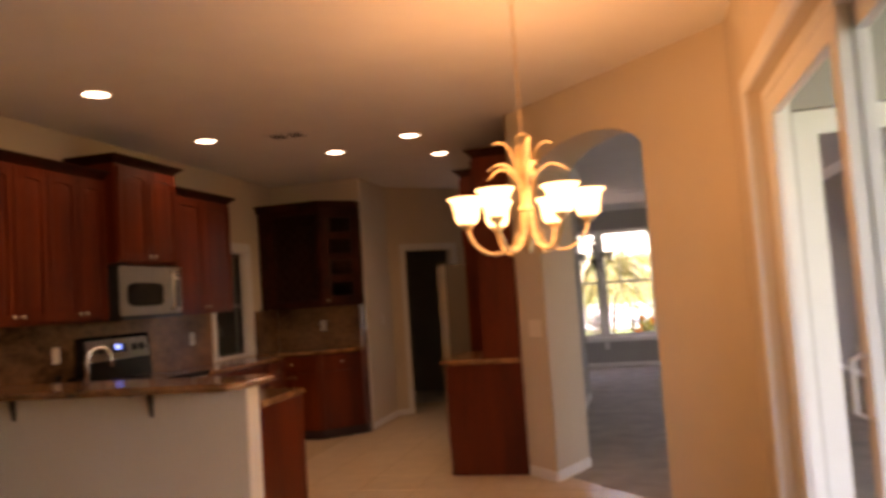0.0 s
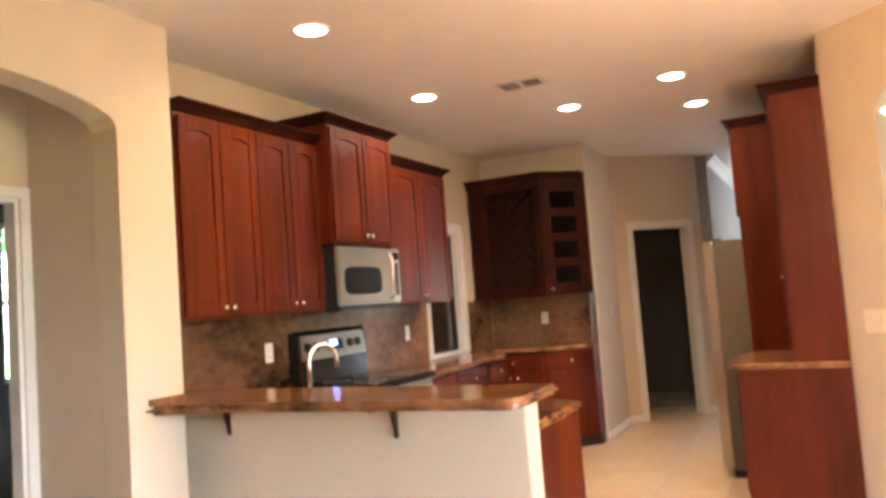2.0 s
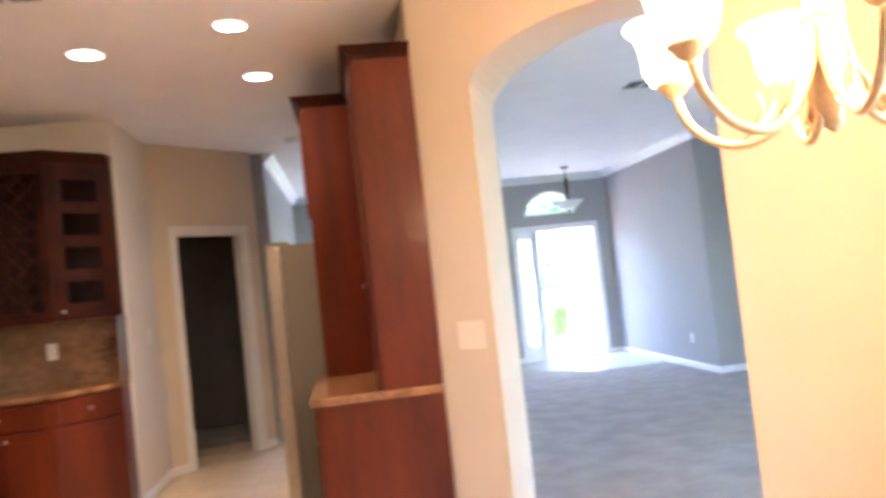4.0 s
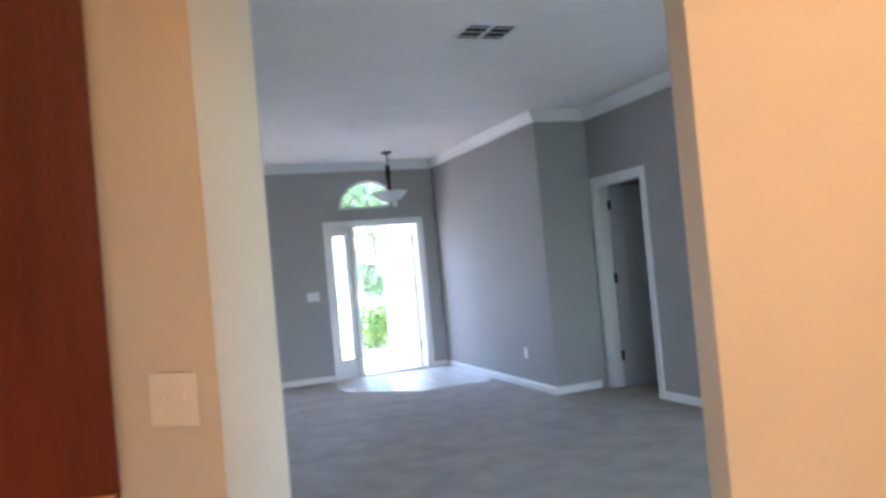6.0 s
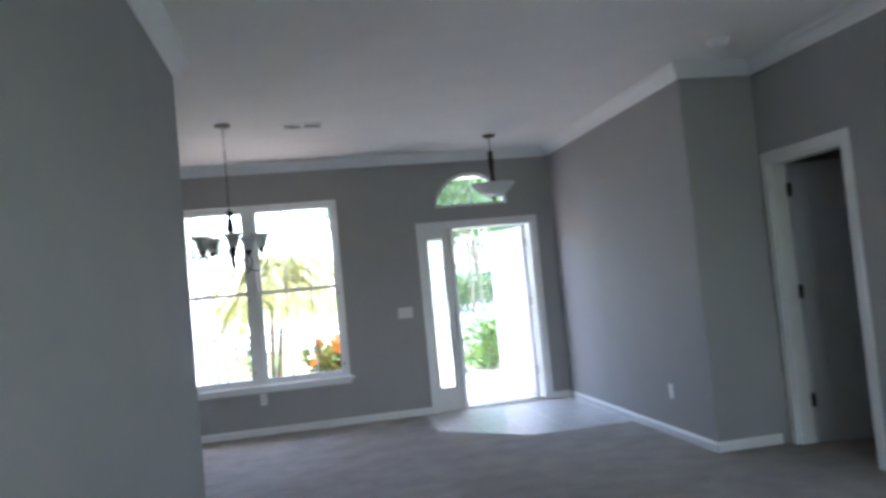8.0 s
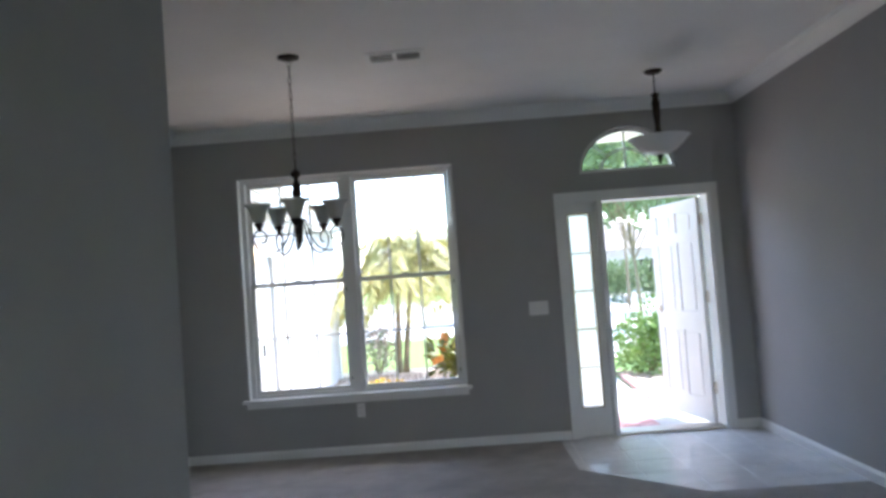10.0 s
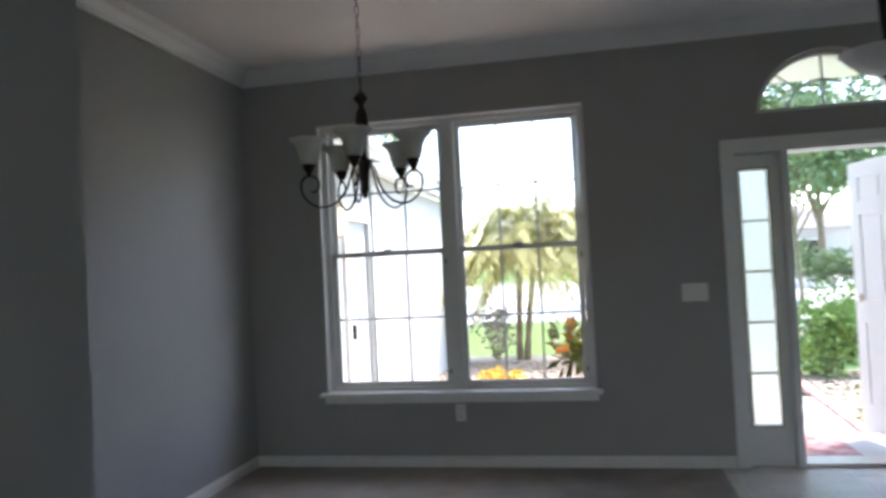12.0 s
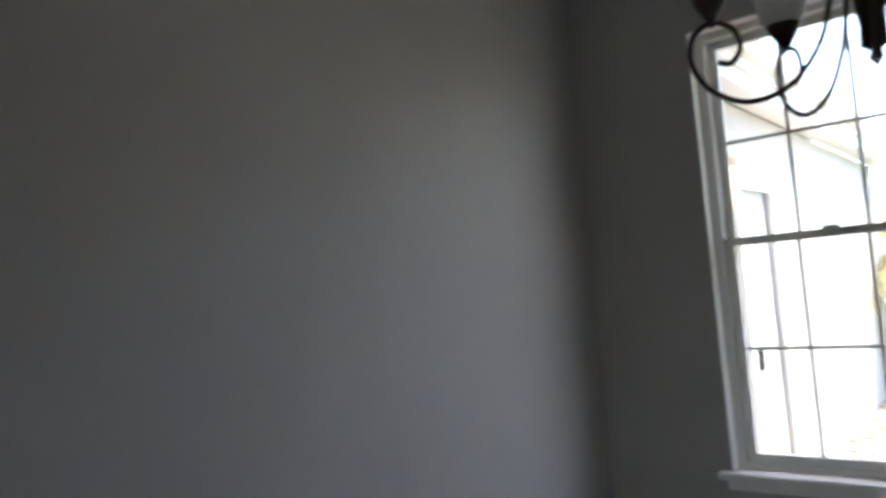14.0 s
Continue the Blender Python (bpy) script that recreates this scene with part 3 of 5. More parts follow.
for i in range(3):
    f = panel_front(t, "door", 0.02 + i * 0.41, 0.42 + i * 0.41, 0.12, 0.84)
    knob(f, 0.05 + i * 0.41, 0.78)
bar = [(-1.657, 2.45), (-1.50, 2.53), (-1.25, 2.58), (-0.05, 2.60)] + [(-0.05 + 0.085 * math.sin(a), 2.685 - 0.085 * math.cos(a)) for a in (0.4, 0.8, 1.2, 1.57)] + [(0.035, 3.05), (-1.976, 3.05), (-1.976, 2.673), (-1.657, 2.673)]
slab("breakfast_bar", bar, 1.003, 1.045, "raised brown-gold granite breakfast bar with rounded end", round_r=0.016)
tagged(mesh_object("bar_upstand", B(-1.657, -1.637, 2.46, 2.668, 1.045, 1.075, bevel=0.004), GRANITE), "low granite upstand against the pillar on the bar", "trim")


def bar_bracket(x):
    t = thing("bar_bracket", pose(x, 2.84, 1.003), "dark slim iron bracket under the breakfast bar", "bracket", "bar brackets")
    part("wall_leg", prism(bmesh.new(), [(0, 0), (-0.045, 0), (-0.018, -0.1), (-0.008, -0.15), (0, -0.15)], "yz", -0.009, 0.009), BLACK_MATTE, t)
    part("top_arm", B(-0.012, 0.012, -0.2, -0.03, -0.012, 0), BLACK_MATTE, t)
    return t


for x in (-1.55, -0.62):
    bar_bracket(x)

# gooseneck tap and sink rim
t = thing("kitchen_tap", pose(-1.27, 3.115, 0.902), "tall brushed nickel gooseneck tap on the worktop", "tap")
part("base", lathe(bmesh.new(), [(0.026, 0), (0.026, 0.012), (0.016, 0.03), (0.014, 0.05)], 16, close=True), NICKEL, t, smooth=True)
pts = [(0, 0, 0.03), (0, 0, 0.26)] + [(0.075 * 0.5 * (1 - math.cos(a)), 0.075 * 0.86 * (1 - math.cos(a)), 0.26 + 0.08 * math.sin(a)) for a in [i * math.pi / 8 for i in range(1, 9)]] + [(0.075, 0.129, 0.21)]
part("spout", tube(bmesh.new(), pts, 0.0125, 10), NICKEL, t, smooth=True)
part("lever", tube(bmesh.new(), [(0.02, 0, 0.045), (0.06, -0.01, 0.075)], 0.006, 8), NICKEL, t, smooth=True)
t = thing("sink", pose(-0.95, 3.30, 0.902), "stainless undermount kitchen sink with a thin rim", "sink")
bm = bmesh.new()
for a in ((-0.36, 0.36, -0.19, -0.175), (-0.36, 0.36, 0.175, 0.19), (-0.36, -0.345, -0.175, 0.175), (0.345, 0.36, -0.175, 0.175)):
    box(bm, *a, 0.0, 0.006)
part("rim", bm, STEEL, t)
part("basin", B(-0.345, 0.345, -0.175, 0.175, 0.0, 0.003), BLACK_MATTE, t, "dark sink basin")

# backsplash
tagged(mesh_object("backsplash", B(LX, LX + 0.018, 2.85, 5.62, 0.902, UP), SPLASH), "polished brown granite backsplash behind the range", "backsplash")
tagged(mesh_object("backsplash_edge", B(LX, LX + 0.03, 5.62, 5.635, 0.902, UP), BEIGE), "pale edge strip at the backsplash end", "trim")
tagged(mesh_object("backsplash_edge", B(LX + 0.02, LX + 0.05, 2.842, 2.852, 0.902, UP), BEIGE), "pale edge strip at the backsplash end", "trim")


def plate(m, kind="outlet", group="wall plates", label="", gang=1, mat=PLATE):
    """A wall plate facing -y."""
    w = 0.07 + 0.046 * (gang - 1)
    t = thing("outlet" if kind == "outlet" else "light_switch", m, label or ("ivory duplex wall outlet" if kind == "outlet" else "ivory wall switch plate"), "outlet" if kind == "outlet" else "switch", group)
    part("plate", B(-w / 2, w / 2, -0.006, 0, -0.058, 0.058, bevel=0.003), mat, t)
    for g in range(gang):
        x = (g - (gang - 1) / 2) * 0.046
        if kind == "outlet":
            for z in (-0.022, 0.022):
                sock = part("socket", B(x - 0.015, x + 0.015, -0.008, -0.006, z - 0.014, z + 0.014), mat, t)
                part("slot", B(x - 0.007, x - 0.005, -0.0085, -0.008, z - 0.005, z + 0.006), BLACK_MATTE, sock)
                part("slot", B(x + 0.005, x + 0.007, -0.0085, -0.008, z - 0.005, z + 0.006), BLACK_MATTE, sock)
        else:
            part("toggle", B(x - 0.006, x + 0.006, -0.016, -0.006, -0.004, 0.014, bevel=0.001), mat, t)
            part("screw", B(x - 0.003, x + 0.003, -0.0075, -0.006, 0.03, 0.036), mat, t)
            part("screw", B(x - 0.003, x + 0.003, -0.0075, -0.006, -0.036, -0.03), mat, t)
    return t


plate(pose(LX + 0.018, 3.625, 1.18, 0, 0, 90))
plate(pose(LX + 0.018, 5.285, 1.18, 0, 0, 90))
plate(pose(-1.40, 7.0, 1.18))
plate(DIAG @ pose(0.205, 0, 1.125) @ Matrix.Diagonal((1.35, 1, 1.12, 1)), "switch", gang=2, mat=IVORY)
plate(pose(3.045, FY, 1.112), "switch", gang=3, label="white three-gang switch plate on the grey wall", mat=TRIM)
plate(pose(1.489, FY, 0.365), mat=TRIM)
plate(pose(4.815, 10.087, 0.363, 0, 0, -90), mat=TRIM)
plate(pose(5.40, 7.817, 0.346, 0, 0, -90), mat=TRIM)
plate(pose(-0.885, 7.55, 1.2, 0, 0, 90), "switch")

# microwave
t = thing("microwave", pose(-1.607, 3.855, 1.398, 0, 0, 90), "stainless over-range microwave with a dark window", "microwave")
part("body", B(0, 0.74, 0.0, 0.372, 0, 0.405, bevel=0.004), BLACK_MATTE, t)
door = part("door", B(0.0, 0.635, -0.024, 0.0, 0.03, 0.402, bevel=0.008), STEEL, t)
bm = bmesh.new()
o = [(0.28 + 0.215 * math.copysign(abs(math.cos(a)) ** 0.35, math.cos(a)), 0.185 + 0.088 * math.copysign(abs(math.sin(a)) ** 0.45, math.sin(a))) for a in [2 * math.pi * i / 32 for i in range(32)]]
prism(bm, o, "xz", -0.027, -0.022)
part("window", bm, BLACK, door, "dark rounded glass window")
part("handle", tube(bmesh.new(), [(0.60, -0.024, 0.06), (0.595, -0.055, 0.09), (0.58, -0.066, 0.16), (0.575, -0.068, 0.21), (0.58, -0.066, 0.26), (0.595, -0.055, 0.33), (0.60, -0.024, 0.36)], 0.013, 10), NICKEL, door, smooth=True)
panel = part("control_panel", B(0.637, 0.74, -0.024, 0.0, 0.03, 0.402, bevel=0.006), STEEL, t)
part("display", B(0.655, 0.722, -0.027, -0.023, 0.325, 0.375, bevel=0.002), BLACK, panel)
part("keypad", B(0.66, 0.718, -0.026, -0.023, 0.08, 0.30, bevel=0.001), BLACK_MATTE, panel)
part("vent_grille", B(0.0, 0.74, -0.02, 0.0, 0.002, 0.028), BLACK_MATTE, t)

# range
t = thing("kitchen_range", pose(-1.37, 3.805, 0.042, 0, 0, 90), "free-standing electric range, stainless with black glass cooktop", "range")
part("body", B(0.0, 0.76, 0.0, 0.59, -0.042, 0.885, bevel=0.003), STEEL, t)
part("cooktop", B(-0.002, 0.762, -0.04, 0.53, 0.875, 0.915, bevel=0.012), BLACK, t, "black glass cooktop")
for x, y, r in ((0.2, 0.13, 0.1), (0.56, 0.13, 0.085), (0.2, 0.38, 0.085), (0.56, 0.38, 0.1)):
    part("burner_ring", lathe(bmesh.new(), [(r, 0.0), (r, 0.0012), (r - 0.006, 0.0012), (r - 0.006, 0)], 24, (x, y, 0.915)), FRIDGE_SIDE, t)
door = part("oven_door", B(0.01, 0.75, -0.03, 0.0, 0.2, 0.80, bevel=0.006), STEEL, t)
part("oven_window", B(0.13, 0.63, -0.034, -0.03, 0.33, 0.62), BLACK, door)
part("handle", tube(bmesh.new(), [(0.06, -0.03, 0.755), (0.06, -0.07, 0.755), (0.70, -0.07, 0.755), (0.70, -0.03, 0.755)], 0.012, 8), NICKEL, door, smooth=True)
part("drawer", B(0.01, 0.75, -0.025, 0.0, 0.06, 0.19, bevel=0.005), STEEL, t)
bm = bmesh.new()
prism(bm, [(0.50, 0.90), (0.59, 0.90), (0.59, 1.235), (0.545, 1.245), (0.525, 1.22)], "yz", 0.0, 0.76)
guard = part("backguard", bm, BLACK, t, "black backguard")
bm = bmesh.new()
prism(bm, [(0.498, 1.06), (0.512, 1.06), (0.536, 1.215), (0.522, 1.215)], "yz", 0.03, 0.73)
face = part("control_face", bm, STEEL, guard, "stainless control face")
part("clock_display", prism(bmesh.new(), [(0.502, 1.11), (0.508, 1.11), (0.526, 1.185), (0.518, 1.185)], "yz", 0.30, 0.47), BLACK, guard)
part("digits", prism(bmesh.new(), [(0.503, 1.135), (0.506, 1.135), (0.518, 1.172), (0.514, 1.172)], "yz", 0.335, 0.405), GLOW_BLUE, guard, "lit blue clock digits")
for x in (0.085, 0.17, 0.55, 0.64):
    bm = lathe(bmesh.new(), [(0.030, 0), (0.027, 0.02), (0.001, 0.022)], 16)
    bmesh.ops.rotate(bm, verts=bm.verts, matrix=Matrix.Rotation(radians(82), 3, "X"))
    bmesh.ops.translate(bm, vec=(x, 0.512, 1.14), verts=bm.verts)
    part("knob", bm, BLACK_MATTE, guard)

# corner wine cabinet: lattice front and an angled shelf end; same cherry, darkened for shade
WY, WX = 6.64, -1.235
t = thing("wine_cabinet", pose(0, 0, UP - 0.015), "cherry corner wine cabinet, colour darkened for shade, with lattice rack and glazed end door", "cabinet")
H = 1.09
plan = [(LX + 0.004, WY), (WX, WY), (-0.897, 6.955), (-0.897, 7.018), (LX + 0.004, 7.018)]
part("bottom_board", prism(bmesh.new(), plan, "xy", 0, 0.02), CHERRY_DARK_AND_SHADED, t)
part("top_board", prism(bmesh.new(), plan, "xy", H - 0.02, H), CHERRY_DARK_AND_SHADED, t)
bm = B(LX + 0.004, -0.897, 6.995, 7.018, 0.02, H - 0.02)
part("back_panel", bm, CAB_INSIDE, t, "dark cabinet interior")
bm = B(LX + 0.02, LX + 0.20, WY, WY + 0.02, 0.02, H - 0.02, bevel=0.002)
part("left_stile", bm, CHERRY_DARK_AND_SHADED, t)
part("right_stile", B(WX - 0.05, WX, WY, WY + 0.02, 0.02, H - 0.02, bevel=0.002), CHERRY_DARK_AND_SHADED, t)
part("divider", B(WX - 0.03, WX - 0.012, WY + 0.02, 6.99, 0.02, H - 0.02), CHERRY_DARK_AND_SHADED, t)
part("upper_rail", B(LX + 0.20, WX - 0.05, WY, WY + 0.02, H - 0.07, H - 0.02), CHERRY_DARK_AND_SHADED, t)
part("lower_rail", B(LX + 0.20, WX - 0.05, WY, WY + 0.02, 0.02, 0.07), CHERRY_DARK_AND_SHADED, t)
x0, x1, z0, z1 = LX + 0.20, WX - 0.05, 0.07, H - 0.07
for sgn in (1, -1):
    c = -1.6
    while c < 1.8:
        c += 0.125
        pts = []
        for x in (x0, x1):
            z = (x - (x0 + x1) / 2) * sgn + c - 0.05
            if z0 <= z <= z1:
                pts.append((x, z))
        for z in (z0, z1):
            x = (z - c + 0.05) * sgn + (x0 + x1) / 2
            if x0 < x < x1:
                pts.append((x, z))
        if len(pts) == 2 and math.dist(*pts) > 0.06:
            (a, b), (d, e) = pts
            y = WY + (0.012 if sgn > 0 else 0.022)
            part("lattice_slat", tube(bmesh.new(), [(a, y, b), (d, y, e)], 0.0075, 4), CHERRY_DARK_AND_SHADED, t)
end = Vector((-0.897 - WX, 6.955 - WY, 0))
along = math.degrees(math.atan2(end.y, end.x))
shelfm = Matrix.Translation((WX, WY, 0)) @ Matrix.Rotation(radians(along), 4, "Z")
def put(bm, m):
    bmesh.ops.transform(bm, matrix=m, verts=bm.verts)
    return bm
L = end.length
for z in (0.02, 0.275, 0.52, 0.765):
    part("shelf", put(B(0.02, L - 0.02, 0.03, 0.14, z, z + 0.02), shelfm), CHERRY_DARK_AND_SHADED, t)
# the angled end has a framed door with four small lights
door = part("glazed_door", put(B(0.003, 0.10, 0, 0.022, 0.02, H - 0.02, bevel=0.003), shelfm), CHERRY_DARK_AND_SHADED, t, "cherry door, colour darkened for shade, with four small lights")
part("stile", put(B(L - 0.10, L - 0.003, 0, 0.022, 0.02, H - 0.02, bevel=0.003), shelfm), CHERRY_DARK_AND_SHADED, door)
for z0, z1 in ((0.02, 0.11), (0.265, 0.345), (0.50, 0.58), (0.735, 0.815), (0.97, H - 0.02)):
    part("rail", put(B(0.10, L - 0.10, 0, 0.022, z0, z1, bevel=0.003), shelfm), CHERRY_DARK_AND_SHADED, door)
for z0, z1 in ((0.11, 0.265), (0.345, 0.50), (0.58, 0.735), (0.815, 0.97)):
    part("pane", put(B(0.098, L - 0.098, 0.010, 0.013, z0, z1), shelfm), PANE, door, "clear glass pane")
bm = bmesh.new()
rings = []
for o, q in ((0.0, 0), (0.008, 0.012), (0.035, 0.04), (0.05, 0.05), (0.052, 0.062)):
    rings.append([bm.verts.new(c) for c in ((LX + 0.004, WY - o, H + q), (WX + o * 0.4, WY - o, H + q), (-0.897, 6.955 - o * 1.4, H + q), (-0.897, 7.018, H + q), (LX + 0.004, 7.018, H + q))])
for a, b in zip(rings, rings[1:]):
    for i in range(5):
        bm.faces.new((a[i], a[(i + 1) % 5], b[(i + 1) % 5], b[i]))
bm.faces.new(rings[-1])
part("crown", bm, CHERRY_DARK_AND_SHADED, t, "dark stepped crown moulding")
k = knob(door, 0.05, 0.06)
k.data.transform(shelfm)
# its base, worktop and backsplash
t = thing("base_cabinet", pose(0, 0, 0), "cherry corner base cabinet under the wine rack", "cabinet", "kitchen base cabinets")
bm = prism(bmesh.new(), [(-1.98, 6.49), (-1.25, 6.49), (-0.90, 6.83), (-0.90, 7.018), (-1.98, 7.018)], "xy", 0.1, 0.89)
part("body", bm, CHERRY, t)
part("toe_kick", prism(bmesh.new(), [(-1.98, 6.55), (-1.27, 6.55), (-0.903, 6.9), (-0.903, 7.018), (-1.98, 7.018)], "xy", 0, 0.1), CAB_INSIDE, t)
part("drawer", B(-1.82, -1.27, 6.472, 6.49, 0.72, 0.875, bevel=0.004), CHERRY, t)
for a, b in ((-1.82, -1.548), (-1.542, -1.27)):
    d = part("door", B(a, b, 6.472, 6.49, 0.12, 0.705, bevel=0.004), CHERRY, t)
    part("raised_panel", B(a + 0.055, b - 0.055, 6.466, 6.474, 0.18, 0.645, bevel=0.004), CHERRY, d)
    knob(d, -1.578 if a < -1.7 else -1.512, 0.665, 6.475)
knob(t, -1.545, 0.80, 6.475)
em = Matrix.Translation((-1.25, 6.49, 0)) @ Matrix.Rotation(math.atan2(0.34, 0.35), 4, "Z")
part("angled_drawer", put(B(0.02, 0.455, -0.018, 0, 0.72, 0.875, bevel=0.004), em), CHERRY, t)
part("angled_door", put(B(0.02, 0.455, -0.018, 0, 0.12, 0.705, bevel=0.004), em), CHERRY, t)
part("angled_panel", put(B(0.08, 0.395, -0.024, -0.016, 0.18, 0.645, bevel=0.004), em), CHERRY, t)
k = knob(t, 0.24, 0.80, -0.003)
k.data.transform(em)
slab("countertop", [(LX, 6.455), (-1.235, 6.455), (-0.89, 6.80), (-0.89, 7.018), (LX, 7.018)], 0.892, 0.930, "brown-gold granite worktop under the wine cabinet")
tagged(mesh_object("backsplash", B(LX + 0.001, LX + 0.018, 6.462, 7.0, 0.930, UP - 0.016), SPLASH), "granite backsplash return beside the dark window", "backsplash")
tagged(mesh_object("backsplash", B(LX + 0.02, -0.90, 7.002, 7.018, 0.930, UP - 0.016), SPLASH), "polished brown granite backsplash under the wine cabinet", "backsplash")
tagged(mesh_object("backsplash", B(-0.903, -0.887, 6.80, 7.0, 0.930, UP - 0.016), SPLASH), "short return of the granite backsplash", "backsplash")

# hutch by the arch, fridge and its surround
Y0 = 4.985
t = base_cabinet(pose(0.53, 5.83, 0, 0, 0, -90), 0.845, 0.60, "cherry base cabinet with a plain end panel by the archway", [(1, 1, 2)])
part("end_panel", B(0.845, 0.858, -0.01, 0.60, 0.0, 0.86, bevel=0.002), CHERRY, t)
slab("countertop", [(0.485, 4.945), (1.13, 4.945), (1.13, 5.83), (0.485, 5.83)], 0.862, 0.902, "brown-gold granite worktop by the archway")
t = thing("hutch_cabinet", pose(0.845, 5.83, 0.902, 0, 0, -90), "tall cherry hutch cabinet standing on the worktop", "cabinet")
part("body", B(0, 0.86, 0.0, 0.285, 0.0, 1.60, bevel=0.002), CHERRY, t)
for i in range(2):
    door = panel_front(t, "door", 0.015 + i * 0.415, 0.43 + i * 0.415, 0.02, 1.58)
    knob(door, 0.40 if i == 0 else 0.46, 0.5)
crown_on(t, 0.86, 0.285, 1.60, sides=(0, 1))
t = thing("fridge_surround", pose(0.545, 6.78, 0, 0, 0, -90), "cherry refrigerator surround with side panel and upper doors", "cabinet")
part("side_panel", B(0.93, 0.95, 0.0, 0.585, 0, 2.50, bevel=0.002), CHERRY, t)
part("side_panel", B(0.0, 0.02, 0.0, 0.585, 0, 2.50, bevel=0.002), CHERRY, t)
part("upper_box", B(0.02, 0.93, 0.02, 0.585, 1.84, 2.50), CHERRY, t)
for i in range(2):
    d = panel_front(t, "door", 0.03 + i * 0.445, 0.475 + i * 0.445, 1.86, 2.48)
    knob(d, 0.445 if i == 0 else 0.505, 1.9)
crown_on(t, 0.95, 0.585, 2.50)
t = thing("refrigerator", pose(0.34, 6.755, 0, 0, 0, -90), "stainless refrigerator with grey textured side", "refrigerator")
part("cabinet", B(0.02, 0.90, 0.0, 0.72, 0.05, 1.70, bevel=0.006), FRIDGE_SIDE, t, "grey textured side")
part("kick_grille", B(0.02, 0.90, 0.0, 0.6, 0.0, 0.05), BLACK_MATTE, t)
for a, b in ((0.02, 0.40), (0.405, 0.90)):
    d = part("door", B(a, b, -0.075, -0.006, 0.06, 1.70, bevel=0.014), STEEL, t, "stainless door")
    hx = b - 0.03 if a < 0.1 else a + 0.03
    part("handle", tube(bmesh.new(), [(hx, -0.075, 0.6), (hx, -0.12, 0.63), (hx, -0.12, 1.45), (hx, -0.075, 1.48)], 0.011, 8), NICKEL, d, smooth=True)
part("hinge_cover", B(0.80, 0.90, -0.06, 0.06, 1.70, 1.72, bevel=0.003), FRIDGE_SIDE, t)


# ---- ceiling fixtures ----
def downlight(x, y):
    t = thing("downlight", pose(x, y, CEIL), "lit round recessed ceiling downlight with white trim", "ceiling light", "recessed downlights")
    part("trim_ring", lathe(bmesh.new(), [(0.098, 0), (0.098, -0.006), (0.08, -0.008), (0.076, -0.002)], 28), TRIM, t, smooth=True)
    part("lens", lathe(bmesh.new(), [(0.0765, -0.004), (0.04, -0.006), (0.001, -0.0065)], 28), GLOW_DOWN, t, "glowing lens")
    return t


for x, y in DOWNLIGHTS:
    downlight(x, y)


def ceiling_vent(x, y, w, d, turn=0):
    t = thing("ceiling_vent", pose(x, y, CEIL, 0, 0, turn), "white louvred ceiling air vent", "vent", "ceiling vents")
    bm = bmesh.new()
    for a in ((-w / 2, w / 2, -d / 2, -d / 2 + 0.025), (-w / 2, w / 2, d / 2 - 0.025, d / 2), (-w / 2, -w / 2 + 0.025, -d / 2 + 0.025, d / 2 - 0.025), (w / 2 - 0.025, w / 2, -d / 2 + 0.025, d / 2 - 0.025), (-0.012, 0.012, -d / 2 + 0.025, d / 2 - 0.025)):
        box(bm, *a, -0.008, -0.001)
    part("frame", bm, TRIM, t)
    # flat dark sheet on the solid ceiling in place of a shaded duct
    part("backing", B(-w / 2 + 0.02, w / 2 - 0.02, -d / 2 + 0.02, d / 2 - 0.02, -0.003, -0.001), VENT_SHADE, t, "flat dark sheet painted as duct shade")
    n = 3
    for k in range(n):
        y0 = -d / 2 + 0.03 + (d - 0.06) * (k + 0.5) / n
        bm = bmesh.new()
        prism(bm, [(y0, -0.003), (y0 + 0.002, -0.003), (y0 + 0.010, -0.0055), (y0 + 0.008, -0.0055)], "yz", -w / 2 + 0.025, w / 2 - 0.025)
        part("louvre", bm, TRIM, t)
    return t


ceiling_vent(-0.63, 4.74, 0.33, 0.22)
ceiling_vent(3.27, 7.14, 0.36, 0.30)
ceiling_vent(2.10, 10.78, 0.36, 0.20)


def smoke_detector(x, y):
    t = thing("smoke_detector", pose(x, y, CEIL), "round white smoke detector on the ceiling", "smoke detector", "smoke detectors")
    part("base", lathe(bmesh.new(), [(0.072, 0), (0.072, -0.012), (0.001, -0.0125)], 24), TRIM, t, smooth=True)
    part("cover", lathe(bmesh.new(), [(0.064, -0.012), (0.06, -0.032), (0.045, -0.042), (0.001, -0.043)], 24), TRIM, t, smooth=True)
    return t


smoke_detector(-1.38, 2.03)
smoke_detector(4.82, 8.92)
smoke_detector(0.35, 8.2)


# ---- chandeliers and pendant ----
def chain(t, z0, z1, mat):
    n = max(2, int((z1 - z0) / 0.045))
    for k in range(n):
        z = z0 + (z1 - z0) * (k + 0.5) / n
        r = (z1 - z0) / n * 0.62
        pts = [(math.cos(a) * 0.009 * (k % 2), math.cos(a) * 0.009 * (1 - k % 2), z + math.sin(a) * r) for a in [2 * math.pi * i / 8 for i in range(9)]]
        part("chain_link", tube(bmesh.new(), pts, 0.0022, 5), mat, t)


